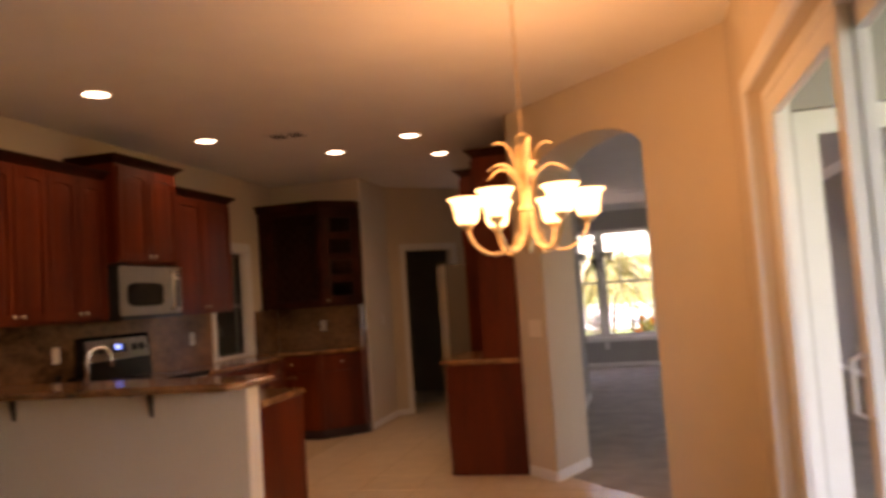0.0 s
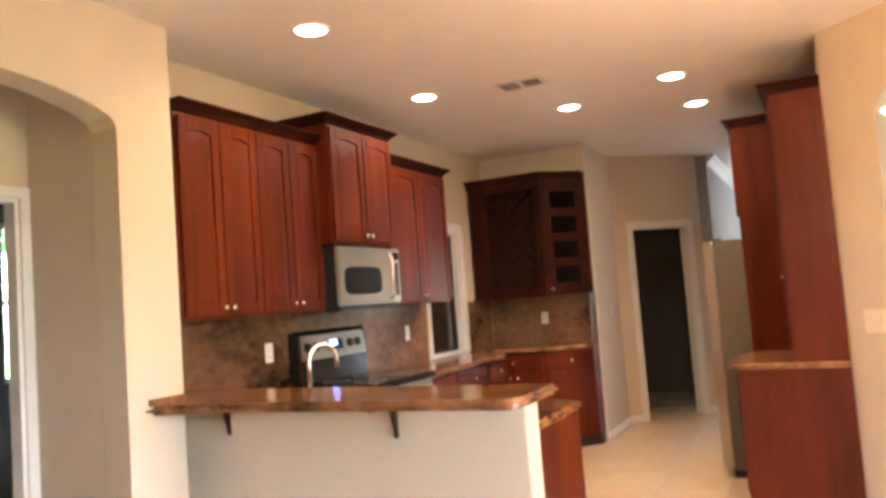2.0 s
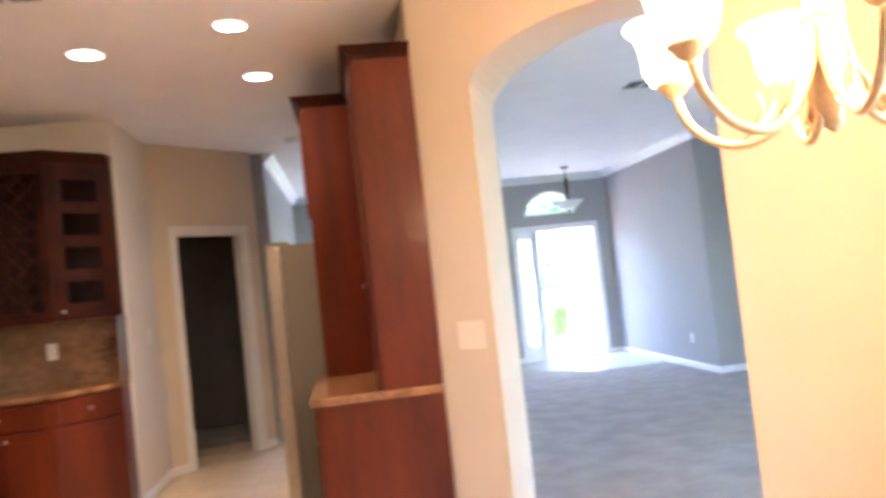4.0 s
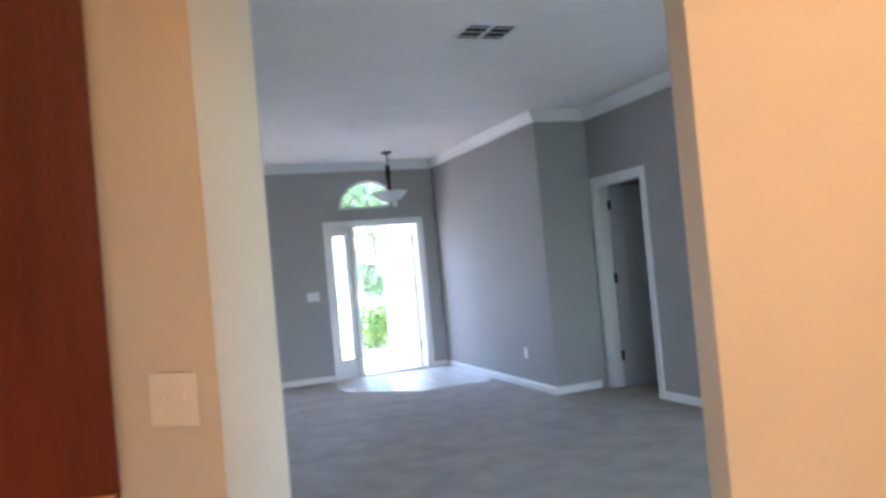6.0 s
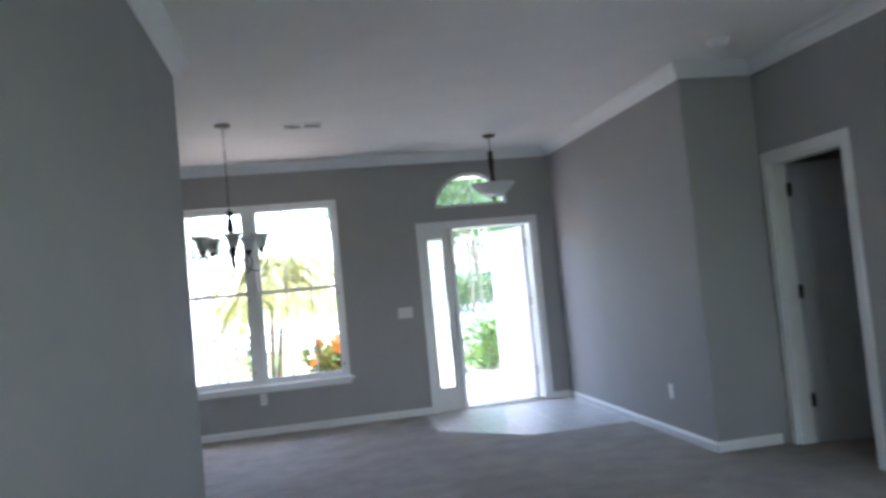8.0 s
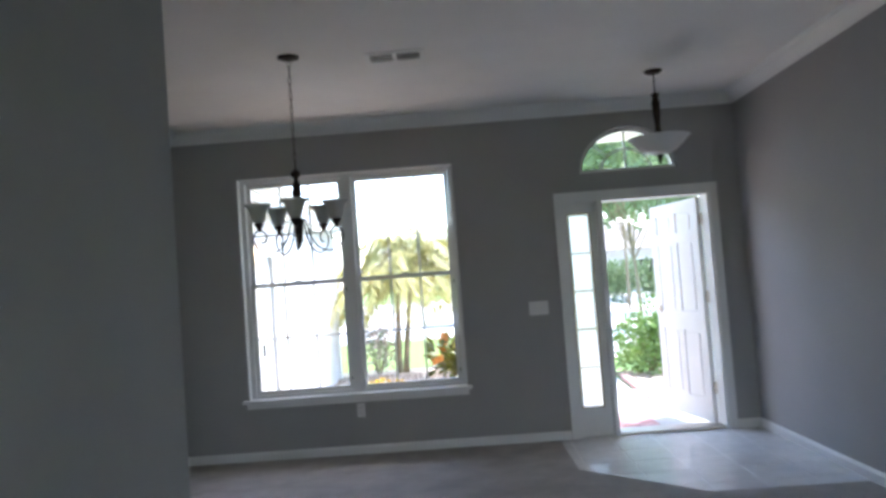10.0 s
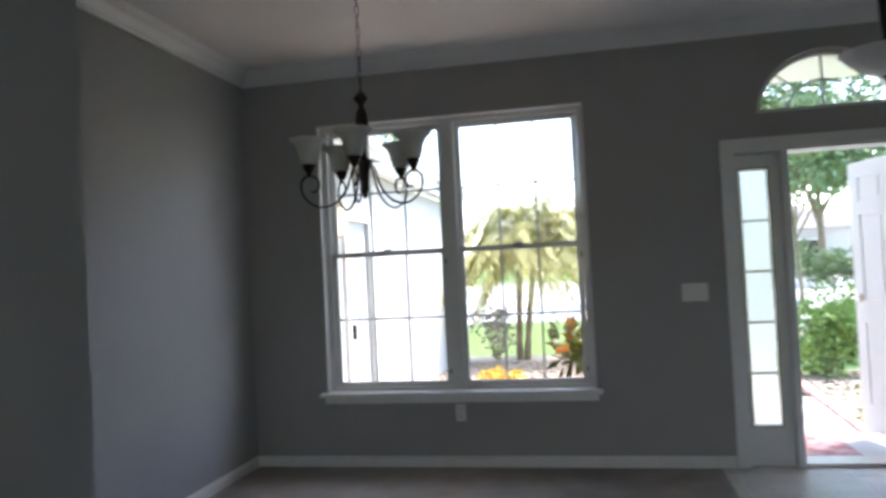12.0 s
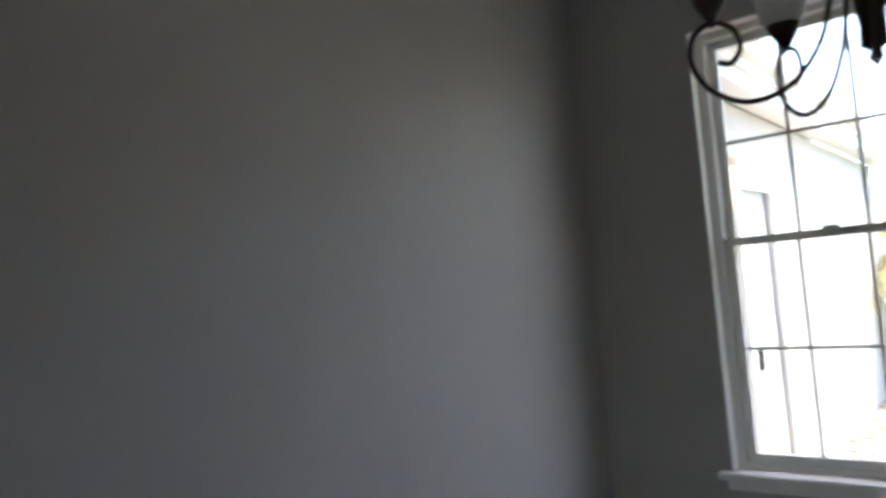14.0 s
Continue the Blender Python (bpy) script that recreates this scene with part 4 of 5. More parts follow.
def smooth_line(ctrl, steps):
    """A smooth curve through the control points."""
    ext = [ctrl[0], *ctrl, ctrl[-1]]
    out = []
    for p, q, r, w in zip(ext, ext[1:], ext[2:], ext[3:]):
        for k in range(steps):
            u = k / steps
            out.append(tuple(0.5 * (2 * q[d] + (r[d] - p[d]) * u + (2 * p[d] - 5 * q[d] + 4 * r[d] - w[d]) * u * u + (3 * q[d] - p[d] - 3 * r[d] + w[d]) * u ** 3) for d in range(2)))
    return out + [ctrl[-1]]


def leaf_blade(bm, m, length, width, droop, n=6):
    """One curved leaf with thickness along +x."""
    left, right = [], []
    for i in range(n + 1):
        s = i / n
        w = width * math.sin(math.pi * min(1, s * 0.85 + 0.15)) * (1 - s ** 3) / 2 + 0.001
        z = droop * (math.sin(s * math.pi * 0.9) * 0.7 - s * 0.2)
        left.append(bm.verts.new(m @ Vector((length * s, w, z + 0.006))))
        right.append(bm.verts.new(m @ Vector((length * s, -w, z + 0.006))))
    mid = [bm.verts.new(m @ Vector((length * i / n, 0, droop * (math.sin(i / n * math.pi * 0.9) * 0.7 - i / n * 0.2)))) for i in range(n + 1)]
    for i in range(n):
        bm.faces.new((left[i], left[i + 1], mid[i + 1], mid[i]))
        bm.faces.new((mid[i], mid[i + 1], right[i + 1], right[i]))


def strap_leaf(line, width, turn, slim=0.35):
    """A long folded leaf of hammered metal that follows a line of (radius, height) and narrows at both ends."""
    bm = bmesh.new()
    pts = smooth_line(line, 4)
    n = len(pts) - 1
    rows = []
    for i, (r, z) in enumerate(pts):
        s = i / n
        w = width * 0.5 * (slim + (1 - slim) * math.sin(math.pi * min(1, 0.15 + s * 0.75))) * (1 - s ** 5) + 0.0015
        rows.append([bm.verts.new(c) for c in ((r, w, z + 0.003), (r + 0.004, 0, z - 0.004), (r, -w, z + 0.003), (r - 0.002, 0, z + 0.003))])
    for a, b in zip(rows, rows[1:]):
        for k in range(4):
            bm.faces.new((a[k], a[(k + 1) % 4], b[(k + 1) % 4], b[k]))
    bm.faces.new(rows[0][::-1])
    bm.faces.new(rows[-1])
    bmesh.ops.rotate(bm, verts=bm.verts, matrix=Matrix.Rotation(radians(turn), 3, "Z"))
    return bm


def kitchen_chandelier(x, y):
    t = thing("chandelier", pose(x, y, 0), "lit antique-cream chandelier with six alabaster bell shades", "chandelier")
    part("canopy", lathe(bmesh.new(), [(0.065, CEIL), (0.065, CEIL - 0.012), (0.03, CEIL - 0.04), (0.008, CEIL - 0.05)], 20), ANTIQUE, t, smooth=True)
    chain(t, 2.13, CEIL - 0.05, ANTIQUE)
    ring = [(0.027 * math.cos(a), 0, 2.105 + 0.027 * math.sin(a)) for a in [2 * math.pi * i / 18 for i in range(19)]]
    part("hanging_ring", tube(bmesh.new(), ring, 0.0055, 7), ANTIQUE, t, smooth=True)
    prof = [(0.004, 2.082), (0.014, 2.076), (0.016, 2.05), (0.015, 1.96), (0.026, 1.90), (0.030, 1.86), (0.025, 1.80), (0.036, 1.79), (0.038, 1.778), (0.036, 1.766), (0.026, 1.76), (0.022, 1.68), (0.03, 1.63), (0.014, 1.60), (0.017, 1.588), (0.002, 1.575)]
    part("stem", lathe(bmesh.new(), prof, 18), ANTIQUE, t, "turned cream-gold column", True)
    for i in range(4):
        part("leaf", strap_leaf([(0.02, 1.86), (0.03, 1.95), (0.055, 2.04), (0.095, 2.09), (0.145, 2.085)], 0.036, 90 * i + 25), ANTIQUE, t, "tall curled metal leaf", True)
    for i in range(5):
        part("leaf", strap_leaf([(0.02, 1.84), (0.045, 1.92), (0.095, 1.975), (0.15, 1.98), (0.205, 1.945)], 0.034, 72 * i + 10), ANTIQUE, t, "long drooping metal leaf", True)
    for i in range(6):
        a = 60 * i + 10
        c, s = math.cos(radians(a)), math.sin(radians(a))
        part("strap", strap_leaf([(0.032, 1.765), (0.036, 1.72), (0.052, 1.665), (0.09, 1.61), (0.125, 1.592)], 0.042, a, 0.7), ANTIQUE, t, "flared cream-gold strap", True)
        line = smooth_line([(0.06, 1.64), (0.095, 1.602), (0.15, 1.585), (0.21, 1.603), (0.255, 1.65), (0.275, 1.712)], 4)
        arm = part("arm", tube(bmesh.new(), [(c * r, s * r, z) for r, z in line], 0.0085, 8), ANTIQUE, t, "scrolled cream-gold arm", True)
        part("arm_leaf", strap_leaf([(0.15, 1.592), (0.128, 1.61), (0.112, 1.64), (0.118, 1.672)], 0.026, a), ANTIQUE, arm, smooth=True)
        e = (c * 0.275, s * 0.275, 1.715)
        part("cup", lathe(bmesh.new(), [(0.008, -0.014), (0.020, -0.006), (0.026, 0.004), (0.034, 0.012), (0.034, 0.02)], 14, e), ANTIQUE, arm, smooth=True)
        part("shade", lathe(bmesh.new(), [(0.02, 0.014), (0.042, 0.019), (0.054, 0.045), (0.057, 0.085), (0.065, 0.115), (0.084, 0.134), (0.082, 0.137), (0.061, 0.118), (0.053, 0.085), (0.05, 0.045), (0.02, 0.022)], 24, e), GLOW_SHADE, arm, "glowing alabaster glass shade", True)
    return t


kitchen_chandelier(1.58, 2.58)
lamp("chandelier_lamp", "POINT", (1.58, 2.58, 1.93), 3.05, WARM, 0.22)


def dining_chandelier(x, y):
    t = thing("chandelier", pose(x, y, -0.012), "dark bronze chandelier with five unlit frosted bell shades", "chandelier")
    part("canopy", lathe(bmesh.new(), [(0.065, CEIL + 0.012), (0.065, CEIL + 0.004), (0.05, CEIL - 0.002), (0.01, CEIL - 0.01)], 20), BRONZE, t, smooth=True)
    chain(t, 2.15, CEIL - 0.01, BRONZE)
    prof = [(0.003, 2.155), (0.012, 2.145), (0.03, 2.125), (0.032, 2.11), (0.012, 2.09), (0.014, 2.075), (0.026, 2.05), (0.03, 2.0), (0.022, 1.95), (0.015, 1.90), (0.016, 1.86), (0.028, 1.84), (0.026, 1.80), (0.02, 1.74), (0.022, 1.71), (0.008, 1.70), (0.012, 1.69), (0.002, 1.675)]
    part("stem", lathe(bmesh.new(), prof, 16), BRONZE, t, "turned dark bronze column", True)
    for i in range(5):
        a = radians(72 * i - 10)
        c, s = math.cos(a), math.sin(a)
        ctrl = [(0.014, 1.80), (0.022, 1.835), (0.05, 1.81), (0.075, 1.73), (0.125, 1.665), (0.19, 1.645), (0.245, 1.67), (0.272, 1.715), (0.268, 1.76),
                (0.238, 1.782), (0.205, 1.768), (0.196, 1.735), (0.212, 1.712), (0.232, 1.716)]
        pts = smooth_line(ctrl, 5)
        arm = part("arm", tube(bmesh.new(), [(c * r, s * r, z) for r, z in pts], 0.0048, 7), BRONZE, t, "slim bronze arm curling into a loop", True)
        bm = bmesh.new()
        leaf_blade(bm, pose(0, 0, 1.815, 0, -14, 72 * i + 35), 0.075, 0.036, 0.02)
        part("leaf", bm, BRONZE, t)
        e = (c * 0.236, s * 0.236, 1.79)
        part("cup", lathe(bmesh.new(), [(0.003, -0.016), (0.012, 0.0), (0.024, 0.02), (0.03, 0.038), (0.027, 0.043)], 14, e), BRONZE, arm, smooth=True)
        part("shade", lathe(bmesh.new(), [(0.022, 0.034), (0.034, 0.042), (0.042, 0.066), (0.047, 0.096), (0.06, 0.125), (0.085, 0.147), (0.083, 0.149), (0.057, 0.128), (0.043, 0.097), (0.038, 0.068), (0.02, 0.042)], 24, e, wave=0.02, waves=8), FROST, arm, "frosted white bell shade", True)
    return t


dining_chandelier(1.464, 10.635)

t = thing("pendant_light", pose(3.925, 11.62, 0), "bronze semi-flush pendant with an unlit frosted bowl", "pendant light")
part("canopy", lathe(bmesh.new(), [(0.065, CEIL), (0.065, CEIL - 0.01), (0.045, CEIL - 0.025), (0.008, CEIL - 0.03)], 20), BRONZE, t, smooth=True)
part("rod", tube(bmesh.new(), [(0, 0, 2.62), (0, 0, CEIL - 0.03)], 0.006, 8), BRONZE, t)
part("stem", lathe(bmesh.new(), [(0.004, 2.66), (0.034, 2.645), (0.02, 2.62), (0.03, 2.59), (0.028, 2.5), (0.018, 2.40), (0.03, 2.36), (0.012, 2.33)], 16), BRONZE, t, smooth=True)
part("bowl", lathe(bmesh.new(), [(0.225, 2.325), (0.215, 2.318), (0.17, 2.27), (0.12, 2.225), (0.05, 2.20), (0.002, 2.197), (0.002, 2.203), (0.05, 2.207), (0.12, 2.232), (0.168, 2.276), (0.222, 2.328)], 30), FROST, t, "frosted white glass bowl", True)
part("centre_rod", tube(bmesh.new(), [(0, 0, 2.2), (0, 0, 2.36)], 0.006, 8), BRONZE, t)
part("finial", lathe(bmesh.new(), [(0.03, 2.198), (0.022, 2.185), (0.012, 2.17), (0.014, 2.155), (0.002, 2.135)], 14), BRONZE, t, smooth=True)


# ---- windows and doors ----
def sash(parent, x0, x1, z0, z1, y, rows=2, cols=3, rail=0.035):
    bm = bmesh.new()
    box(bm, x0, x0 + rail, y, y + 0.03, z0, z1)
    box(bm, x1 - rail, x1, y, y + 0.03, z0, z1)
    box(bm, x0 + rail, x1 - rail, y, y + 0.03, z0, z0 + rail)
    box(bm, x0 + rail, x1 - rail, y, y + 0.03, z1 - rail, z1)
    s = part("sash", bm, TRIM, parent, "white vinyl sash")
    a, b, c, d = x0 + rail, x1 - rail, z0 + rail, z1 - rail
    for i in range(1, cols):
        x = a + (b - a) * i / cols
        part("muntin", B(x - 0.007, x + 0.007, y + 0.009, y + 0.021, c, d), TRIM, s)
    for i in range(1, rows):
        z = c + (d - c) * i / rows
        part("muntin", B(a, b, y + 0.010, y + 0.020, z - 0.007, z + 0.007), TRIM, s)
    p = part("pane", B(a, b, y + 0.013, y + 0.017, c, d), PANE, s, "clear glass pane")
    p.visible_shadow = False
    return s


t = thing("window_1", pose(0, FY, 0), "white twin double-hung window with grids over the front garden", "window", kind="structure")
bm = bmesh.new()
for a in ((0.555, 0.595, 0.51, 2.385), (2.355, 2.395, 0.51, 2.385), (1.43, 1.515, 0.51, 2.385)):
    box(bm, a[0], a[1], 0.06, 0.16, a[2], a[3])
for x0, x1 in ((0.595, 1.43), (1.515, 2.355)):
    box(bm, x0, x1, 0.06, 0.16, 0.51, 0.535)
    box(bm, x0, x1, 0.06, 0.16, 2.355, 2.385)
part("window_frame", bm, TRIM, t)
for x0, x1 in ((0.597, 1.428), (1.517, 2.353)):
    low = sash(t, x0, x1, 0.536, 1.487, 0.075)
    sash(t, x0, x1, 1.452, 2.354, 0.112)
    mx = (x0 + x1) / 2
    part("sash_lock", B(mx - 0.03, mx + 0.03, 0.06, 0.078, 1.477, 1.499, bevel=0.004), TRIM, low)
    for zz in (0.62, 1.38):
        part("tilt_latch", B(x1 - 0.012, x1 - 0.002, 0.064, 0.076, zz, zz + 0.03), BLACK_MATTE, low)
part("window_sill", B(0.50, 2.44, -0.055, 0.07, 0.483, 0.511, bevel=0.006), TRIM, t, "white projecting sill")
part("apron", B(0.53, 2.41, -0.018, 0.0, 0.435, 0.483, bevel=0.004), TRIM, t)
part("reveal", B(0.548, 0.556, -0.004, 0.06, 0.511, 2.392), TRIM, t)
part("reveal", B(2.394, 2.402, -0.004, 0.06, 0.511, 2.392), TRIM, t)
part("reveal", B(0.556, 2.394, -0.004, 0.06, 2.384, 2.392), TRIM, t)

t = thing("window_2", pose(3.895, FY, 2.22), "half-round fanlight above the front door", "window", kind="structure")


def half_ring(a, b, w, y0, y1, n=24):
    bm = bmesh.new()
    prism(bm, [(-a * math.cos(math.pi * i / n), b * math.sin(math.pi * i / n)) for i in range(n + 1)] + [((a - w) * math.cos(math.pi * i / n), (b - w) * math.sin(math.pi * i / n)) for i in range(n + 1)], "xz", y0, y1)
    return bm


part("window_frame", half_ring(0.4155, 0.3755, 0.03, 0.06, 0.13), TRIM, t)
part("bottom_rail", B(-0.385, 0.385, 0.06, 0.13, 0.0, 0.03), TRIM, t)
part("inner_muntin", half_ring(0.225, 0.205, 0.014, 0.085, 0.10), TRIM, t)
part("muntin", B(-0.007, 0.007, 0.085, 0.10, 0.03, 0.346), TRIM, t)
for s in (-1, 1):
    part("muntin", tube(bmesh.new(), [(s * 0.15, 0.092, 0.145), (s * 0.27, 0.092, 0.245)], 0.007, 6), TRIM, t)
bm = bmesh.new()
prism(bm, [(-0.386 * math.cos(math.pi * i / 24), 0.028 + 0.318 * math.sin(math.pi * i / 24)) for i in range(25)], "xz", 0.09, 0.094)
part("pane", bm, PANE, t, "clear glass pane").visible_shadow = False

# entry: sidelight, threshold, open six-panel door
t = thing("sidelight", pose(3.31, FY, 0), "white sidelight with five obscured glass panes", "window", kind="structure")
bm = bmesh.new()
for a in ((0.018, 0.04, 0, 1.976), (0.225, 0.29, 0, 1.976)):
    box(bm, a[0], a[1], 0.05, 0.10, a[2], a[3])
box(bm, 0.04, 0.225, 0.05, 0.10, 0, 0.255)
box(bm, 0.04, 0.225, 0.05, 0.10, 1.872, 1.976)
part("panel", bm, TRIM, t)
bm = bmesh.new()
for a in ((0.038, 0.052, 0.243, 1.884), (0.213, 0.227, 0.243, 1.884)):
    box(bm, a[0], a[1], 0.04, 0.052, a[2], a[3])
box(bm, 0.052, 0.213, 0.04, 0.052, 0.243, 0.257)
box(bm, 0.052, 0.213, 0.04, 0.052, 1.87, 1.884)
part("came_frame", bm, BRASS, t, "aged brass surround")
for k in range(5):
    z0 = 0.257 + k * 0.3226
    part("pane", B(0.052, 0.213, 0.07, 0.076, z0 + 0.005, z0 + 0.318), FROST_PANE, t, "obscured glass pane").visible_shadow = False
    if k:
        part("came", B(0.052, 0.213, 0.06, 0.072, z0 - 0.007, z0 + 0.007), BRASS, t)
part("mullion", B(0.29, 0.335, 0.0, 0.2, 0, 1.976, bevel=0.003), TRIM, t)
tagged(mesh_object("door_threshold", B(3.645, 4.53, FY + 0.02, FY + 0.22, 0.0, 0.022, bevel=0.004), STEEL), "metal threshold under the front door", "threshold", kind="structure")


def panel_door(name, m, w, h, mat, label, lever_mat=NICKEL, hinge_mat=NICKEL, th=0.042):
    """A six-panel slab, hinged at x = 0, its faces on y = 0 and y = th."""
    t = thing(name, m, label, "door", kind="structure")
    part("slab", B(0, w, 0.009, th - 0.009, 0, h, bevel=0.002), mat, t)
    st, mid = 0.11, w / 2
    rows = [(0.2, 0.78), (0.95, 1.56), (1.66, h - 0.11)]
    for y0, y1 in ((0.0, 0.009), (th - 0.009, th)):
        bm = bmesh.new()
        for a in ((0, st), (mid - 0.05, mid + 0.05), (w - st, w)):
            box(bm, a[0], a[1], y0, y1, 0, h)
        zs = [0] + [z for r in rows for z in r] + [h]
        for z0, z1 in zip(zs[::2], zs[1::2]):
            for a in ((st, mid - 0.05), (mid + 0.05, w - st)):
                box(bm, a[0], a[1], y0, y1, z0, z1)
        part("rails_and_stiles", bm, mat, t)
        for z0, z1 in rows:
            for a, b in ((st, mid - 0.05), (mid + 0.05, w - st)):
                part("panel", B(a + 0.022, b - 0.022, y0 + 0.002, y1 - 0.002 if y0 else y1 + 0.002, z0 + 0.022, z1 - 0.022, bevel=0.005), mat, t)
    for z in (0.3, 1.08, h - 0.19):
        part("hinge", B(-0.014, 0.012, -0.008, th * 0.5, z - 0.05, z + 0.05, bevel=0.003), hinge_mat, t, "hinge")
    for y, s in ((0, -1), (th, 1)):
        hdl = part("door_handle", tube(bmesh.new(), [(w - 0.07, y, 0.96), (w - 0.07, y + s * 0.05, 0.96), (w - 0.17, y + s * 0.055, 0.96)], 0.009, 8), lever_mat, t, smooth=True)
        part("rosette", B(w - 0.1, w - 0.04, min(y, y + s * 0.008), max(y, y + s * 0.008), 0.93, 0.99, bevel=0.003), lever_mat, hdl)
    return t


panel_door("door_1", pose(4.515, FY + 0.155, 0.02, 0, 0, 102), 0.865, 1.94, TRIM, "white six-panel front door standing open outward")
panel_door("door_2", pose(5.515, 9.318, 0.012, 0, 0, -13), 0.71, 2.01, DOOR_PAINT, "pale grey-white interior door standing ajar, bronze hinges", BRONZE, BRONZE)
casing("door_frame_slider", pose(2.62, 2.96, 0, 0, 0, -90), 2.41, 2.27, width=0.09, jamb=0.0, label="white painted casing round the sliding glass door")

# sliding glass doors
def sliding_door(m, w, panels, label):
    t = thing("sliding_glass_door", m, label, "door", kind="structure")
    bm = bmesh.new()
    box(bm, 0, 0.04, 0, 0.11, 0, 2.27)
    box(bm, w - 0.04, w, 0, 0.11, 0, 2.27)
    box(bm, 0.04, w - 0.04, 0, 0.11, 2.225, 2.27)
    box(bm, 0.04, w - 0.04, 0, 0.11, 0, 0.03)
    part("outer_frame", bm, TRIM, t)
    for a, b, y in panels:
        bm = bmesh.new()
        box(bm, a, a + 0.085, y, y + 0.04, 0.03, 2.225)
        box(bm, b - 0.085, b, y, y + 0.04, 0.03, 2.225)
        box(bm, a + 0.085, b - 0.085, y, y + 0.04, 0.03, 0.13)
        box(bm, a + 0.085, b - 0.085, y, y + 0.04, 2.14, 2.225)
        p = part("panel_frame", bm, TRIM, t)
        part("pane", B(a + 0.085, b - 0.085, y + 0.018, y + 0.023, 0.13, 2.14), PANE, p, "clear glass pane").visible_shadow = False
    hx = panels[0][1] - 0.04
    part("pull_handle", tube(bmesh.new(), [(hx, 0.012, 0.95), (hx, -0.03, 0.97), (hx, -0.03, 1.13), (hx, 0.012, 1.15)], 0.009, 8), TRIM, t)
    return t


sliding_door(pose(2.68, 2.96, 0, 0, 0, -90), 2.41, ((0.04, 1.25, 0.012), (1.17, 2.37, 0.062)), "white framed sliding glass patio door")
# this second slider is unseen; it fills the opening added for light
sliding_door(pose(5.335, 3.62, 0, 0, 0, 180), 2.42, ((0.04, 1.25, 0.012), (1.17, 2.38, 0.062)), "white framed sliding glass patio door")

# bedroom window far off and kitchen pass window
t = thing("window_3", pose(-5.13, 3.95, 1.0, 0, 0, 90), "white bedroom window seen through the doorway", "window", kind="structure")
bm = bmesh.new()
for a in ((0, 0.04, 0, 1.35), (1.01, 1.05, 0, 1.35), (0.04, 1.01, 0, 0.04), (0.04, 1.01, 1.31, 1.35), (0.04, 1.01, 0.655, 0.695)):
    box(bm, a[0], a[1], -0.03, 0.03, a[2], a[3])
part("window_frame", bm, TRIM, t)
part("pane", B(0.04, 1.01, 0.0, 0.004, 0.04, 1.31), PANE, t, "clear glass pane").visible_shadow = False
t = thing("window_4", pose(LX - 0.075, 5.72, 0.93, 0, 0, 90), "dark single window over the worktop", "window", kind="structure")
bm = bmesh.new()
for a in ((0.018, 0.05, 0.0, 1.08), (0.59, 0.622, 0.0, 1.08), (0.05, 0.59, 0, 0.05), (0.05, 0.59, 1.04, 1.08), (0.05, 0.59, 0.52, 0.55)):
    box(bm, a[0], a[1], -0.02, 0.02, a[2], a[3])
part("window_frame", bm, BLACK_MATTE, t, "dark window frame")
part("pane", B(0.05, 0.59, 0.0, 0.004, 0.05, 1.04), DARK_PANE, t, "dark reflecting glass pane")
part("window_sill", B(0.0, 0.64, -0.09, -0.02, -0.001, 0.028, bevel=0.004), TRIM, t)

# ---- outdoors ----
GZ = -0.13
structure("ground", prism(bmesh.new(), [(-300, -300), (300, -300), (300, 300), (-300, 300)], "xy", GZ - 0.3, GZ), GROUND, "wide green lawn reaching the distance", "ground")
structure("lawn", B(-3, 7.5, 18.75, 26, GZ, GZ + 0.012), LAWN, "bright green front lawn", "lawn")
structure("road", B(-60, 60, 26.2, 62, GZ, GZ + 0.015), CONCRETE, "pale sunlit residential road", "road")
structure("driveway", B(-9, -1.2, 18.2, 27, GZ, GZ + 0.014), CONCRETE, "pale concrete driveway", "driveway")
structure("porch_slab", prism(bmesh.new(), [(3.3, 12.73), (5.6, 12.73), (5.6, 13.62), (4.31, 13.62), (4.38, 15.1), (3.3, 15.1)], "xy", GZ, GZ + 0.08), CONCRETE, "pale concrete porch slab at the front door", "pavement")
structure("front_path", prism(bmesh.new(), [(3.6, 15.1), (4.38, 15.1), (4.55, 18.0), (6.2, 22.0), (8.0, 27.0), (6.4, 27.0), (4.9, 22.0), (3.75, 18.0)], "xy", GZ, GZ + 0.02), CONCRETE, "pale front walk leading to the road", "pavement")
structure("rock_bed", prism(bmesh.new(), [(0.41, 12.73), (3.28, 12.73), (3.5, 15.1), (3.6, 18.6), (0.1, 18.7), (0.1, 18.05), (0.41, 18.0)], "xy", GZ, -0.03), ROCK, "bed of tan river rock under the window", "ground")
structure("patio_slab", B(2.82, 9, -5, 3.47, GZ, GZ + 0.09), CONCRETE, "pale concrete patio outside the sliding door", "pavement")
rng = random.Random(4)


SHAPES = []
for k in range(5):
    b_ = bmesh.new()
    bmesh.ops.create_icosphere(b_, subdivisions=1, radius=1)
    b_.verts.ensure_lookup_table()
    r_ = random.Random(k)
    vs = [Vector((v.co.x, v.co.y, v.co.z * 0.6)) * (0.8 + 0.4 * r_.random()) for v in b_.verts]
    fs = [[v.index for v in f.verts] for f in b_.faces]
    b_.free()
    SHAPES.append((vs, fs))


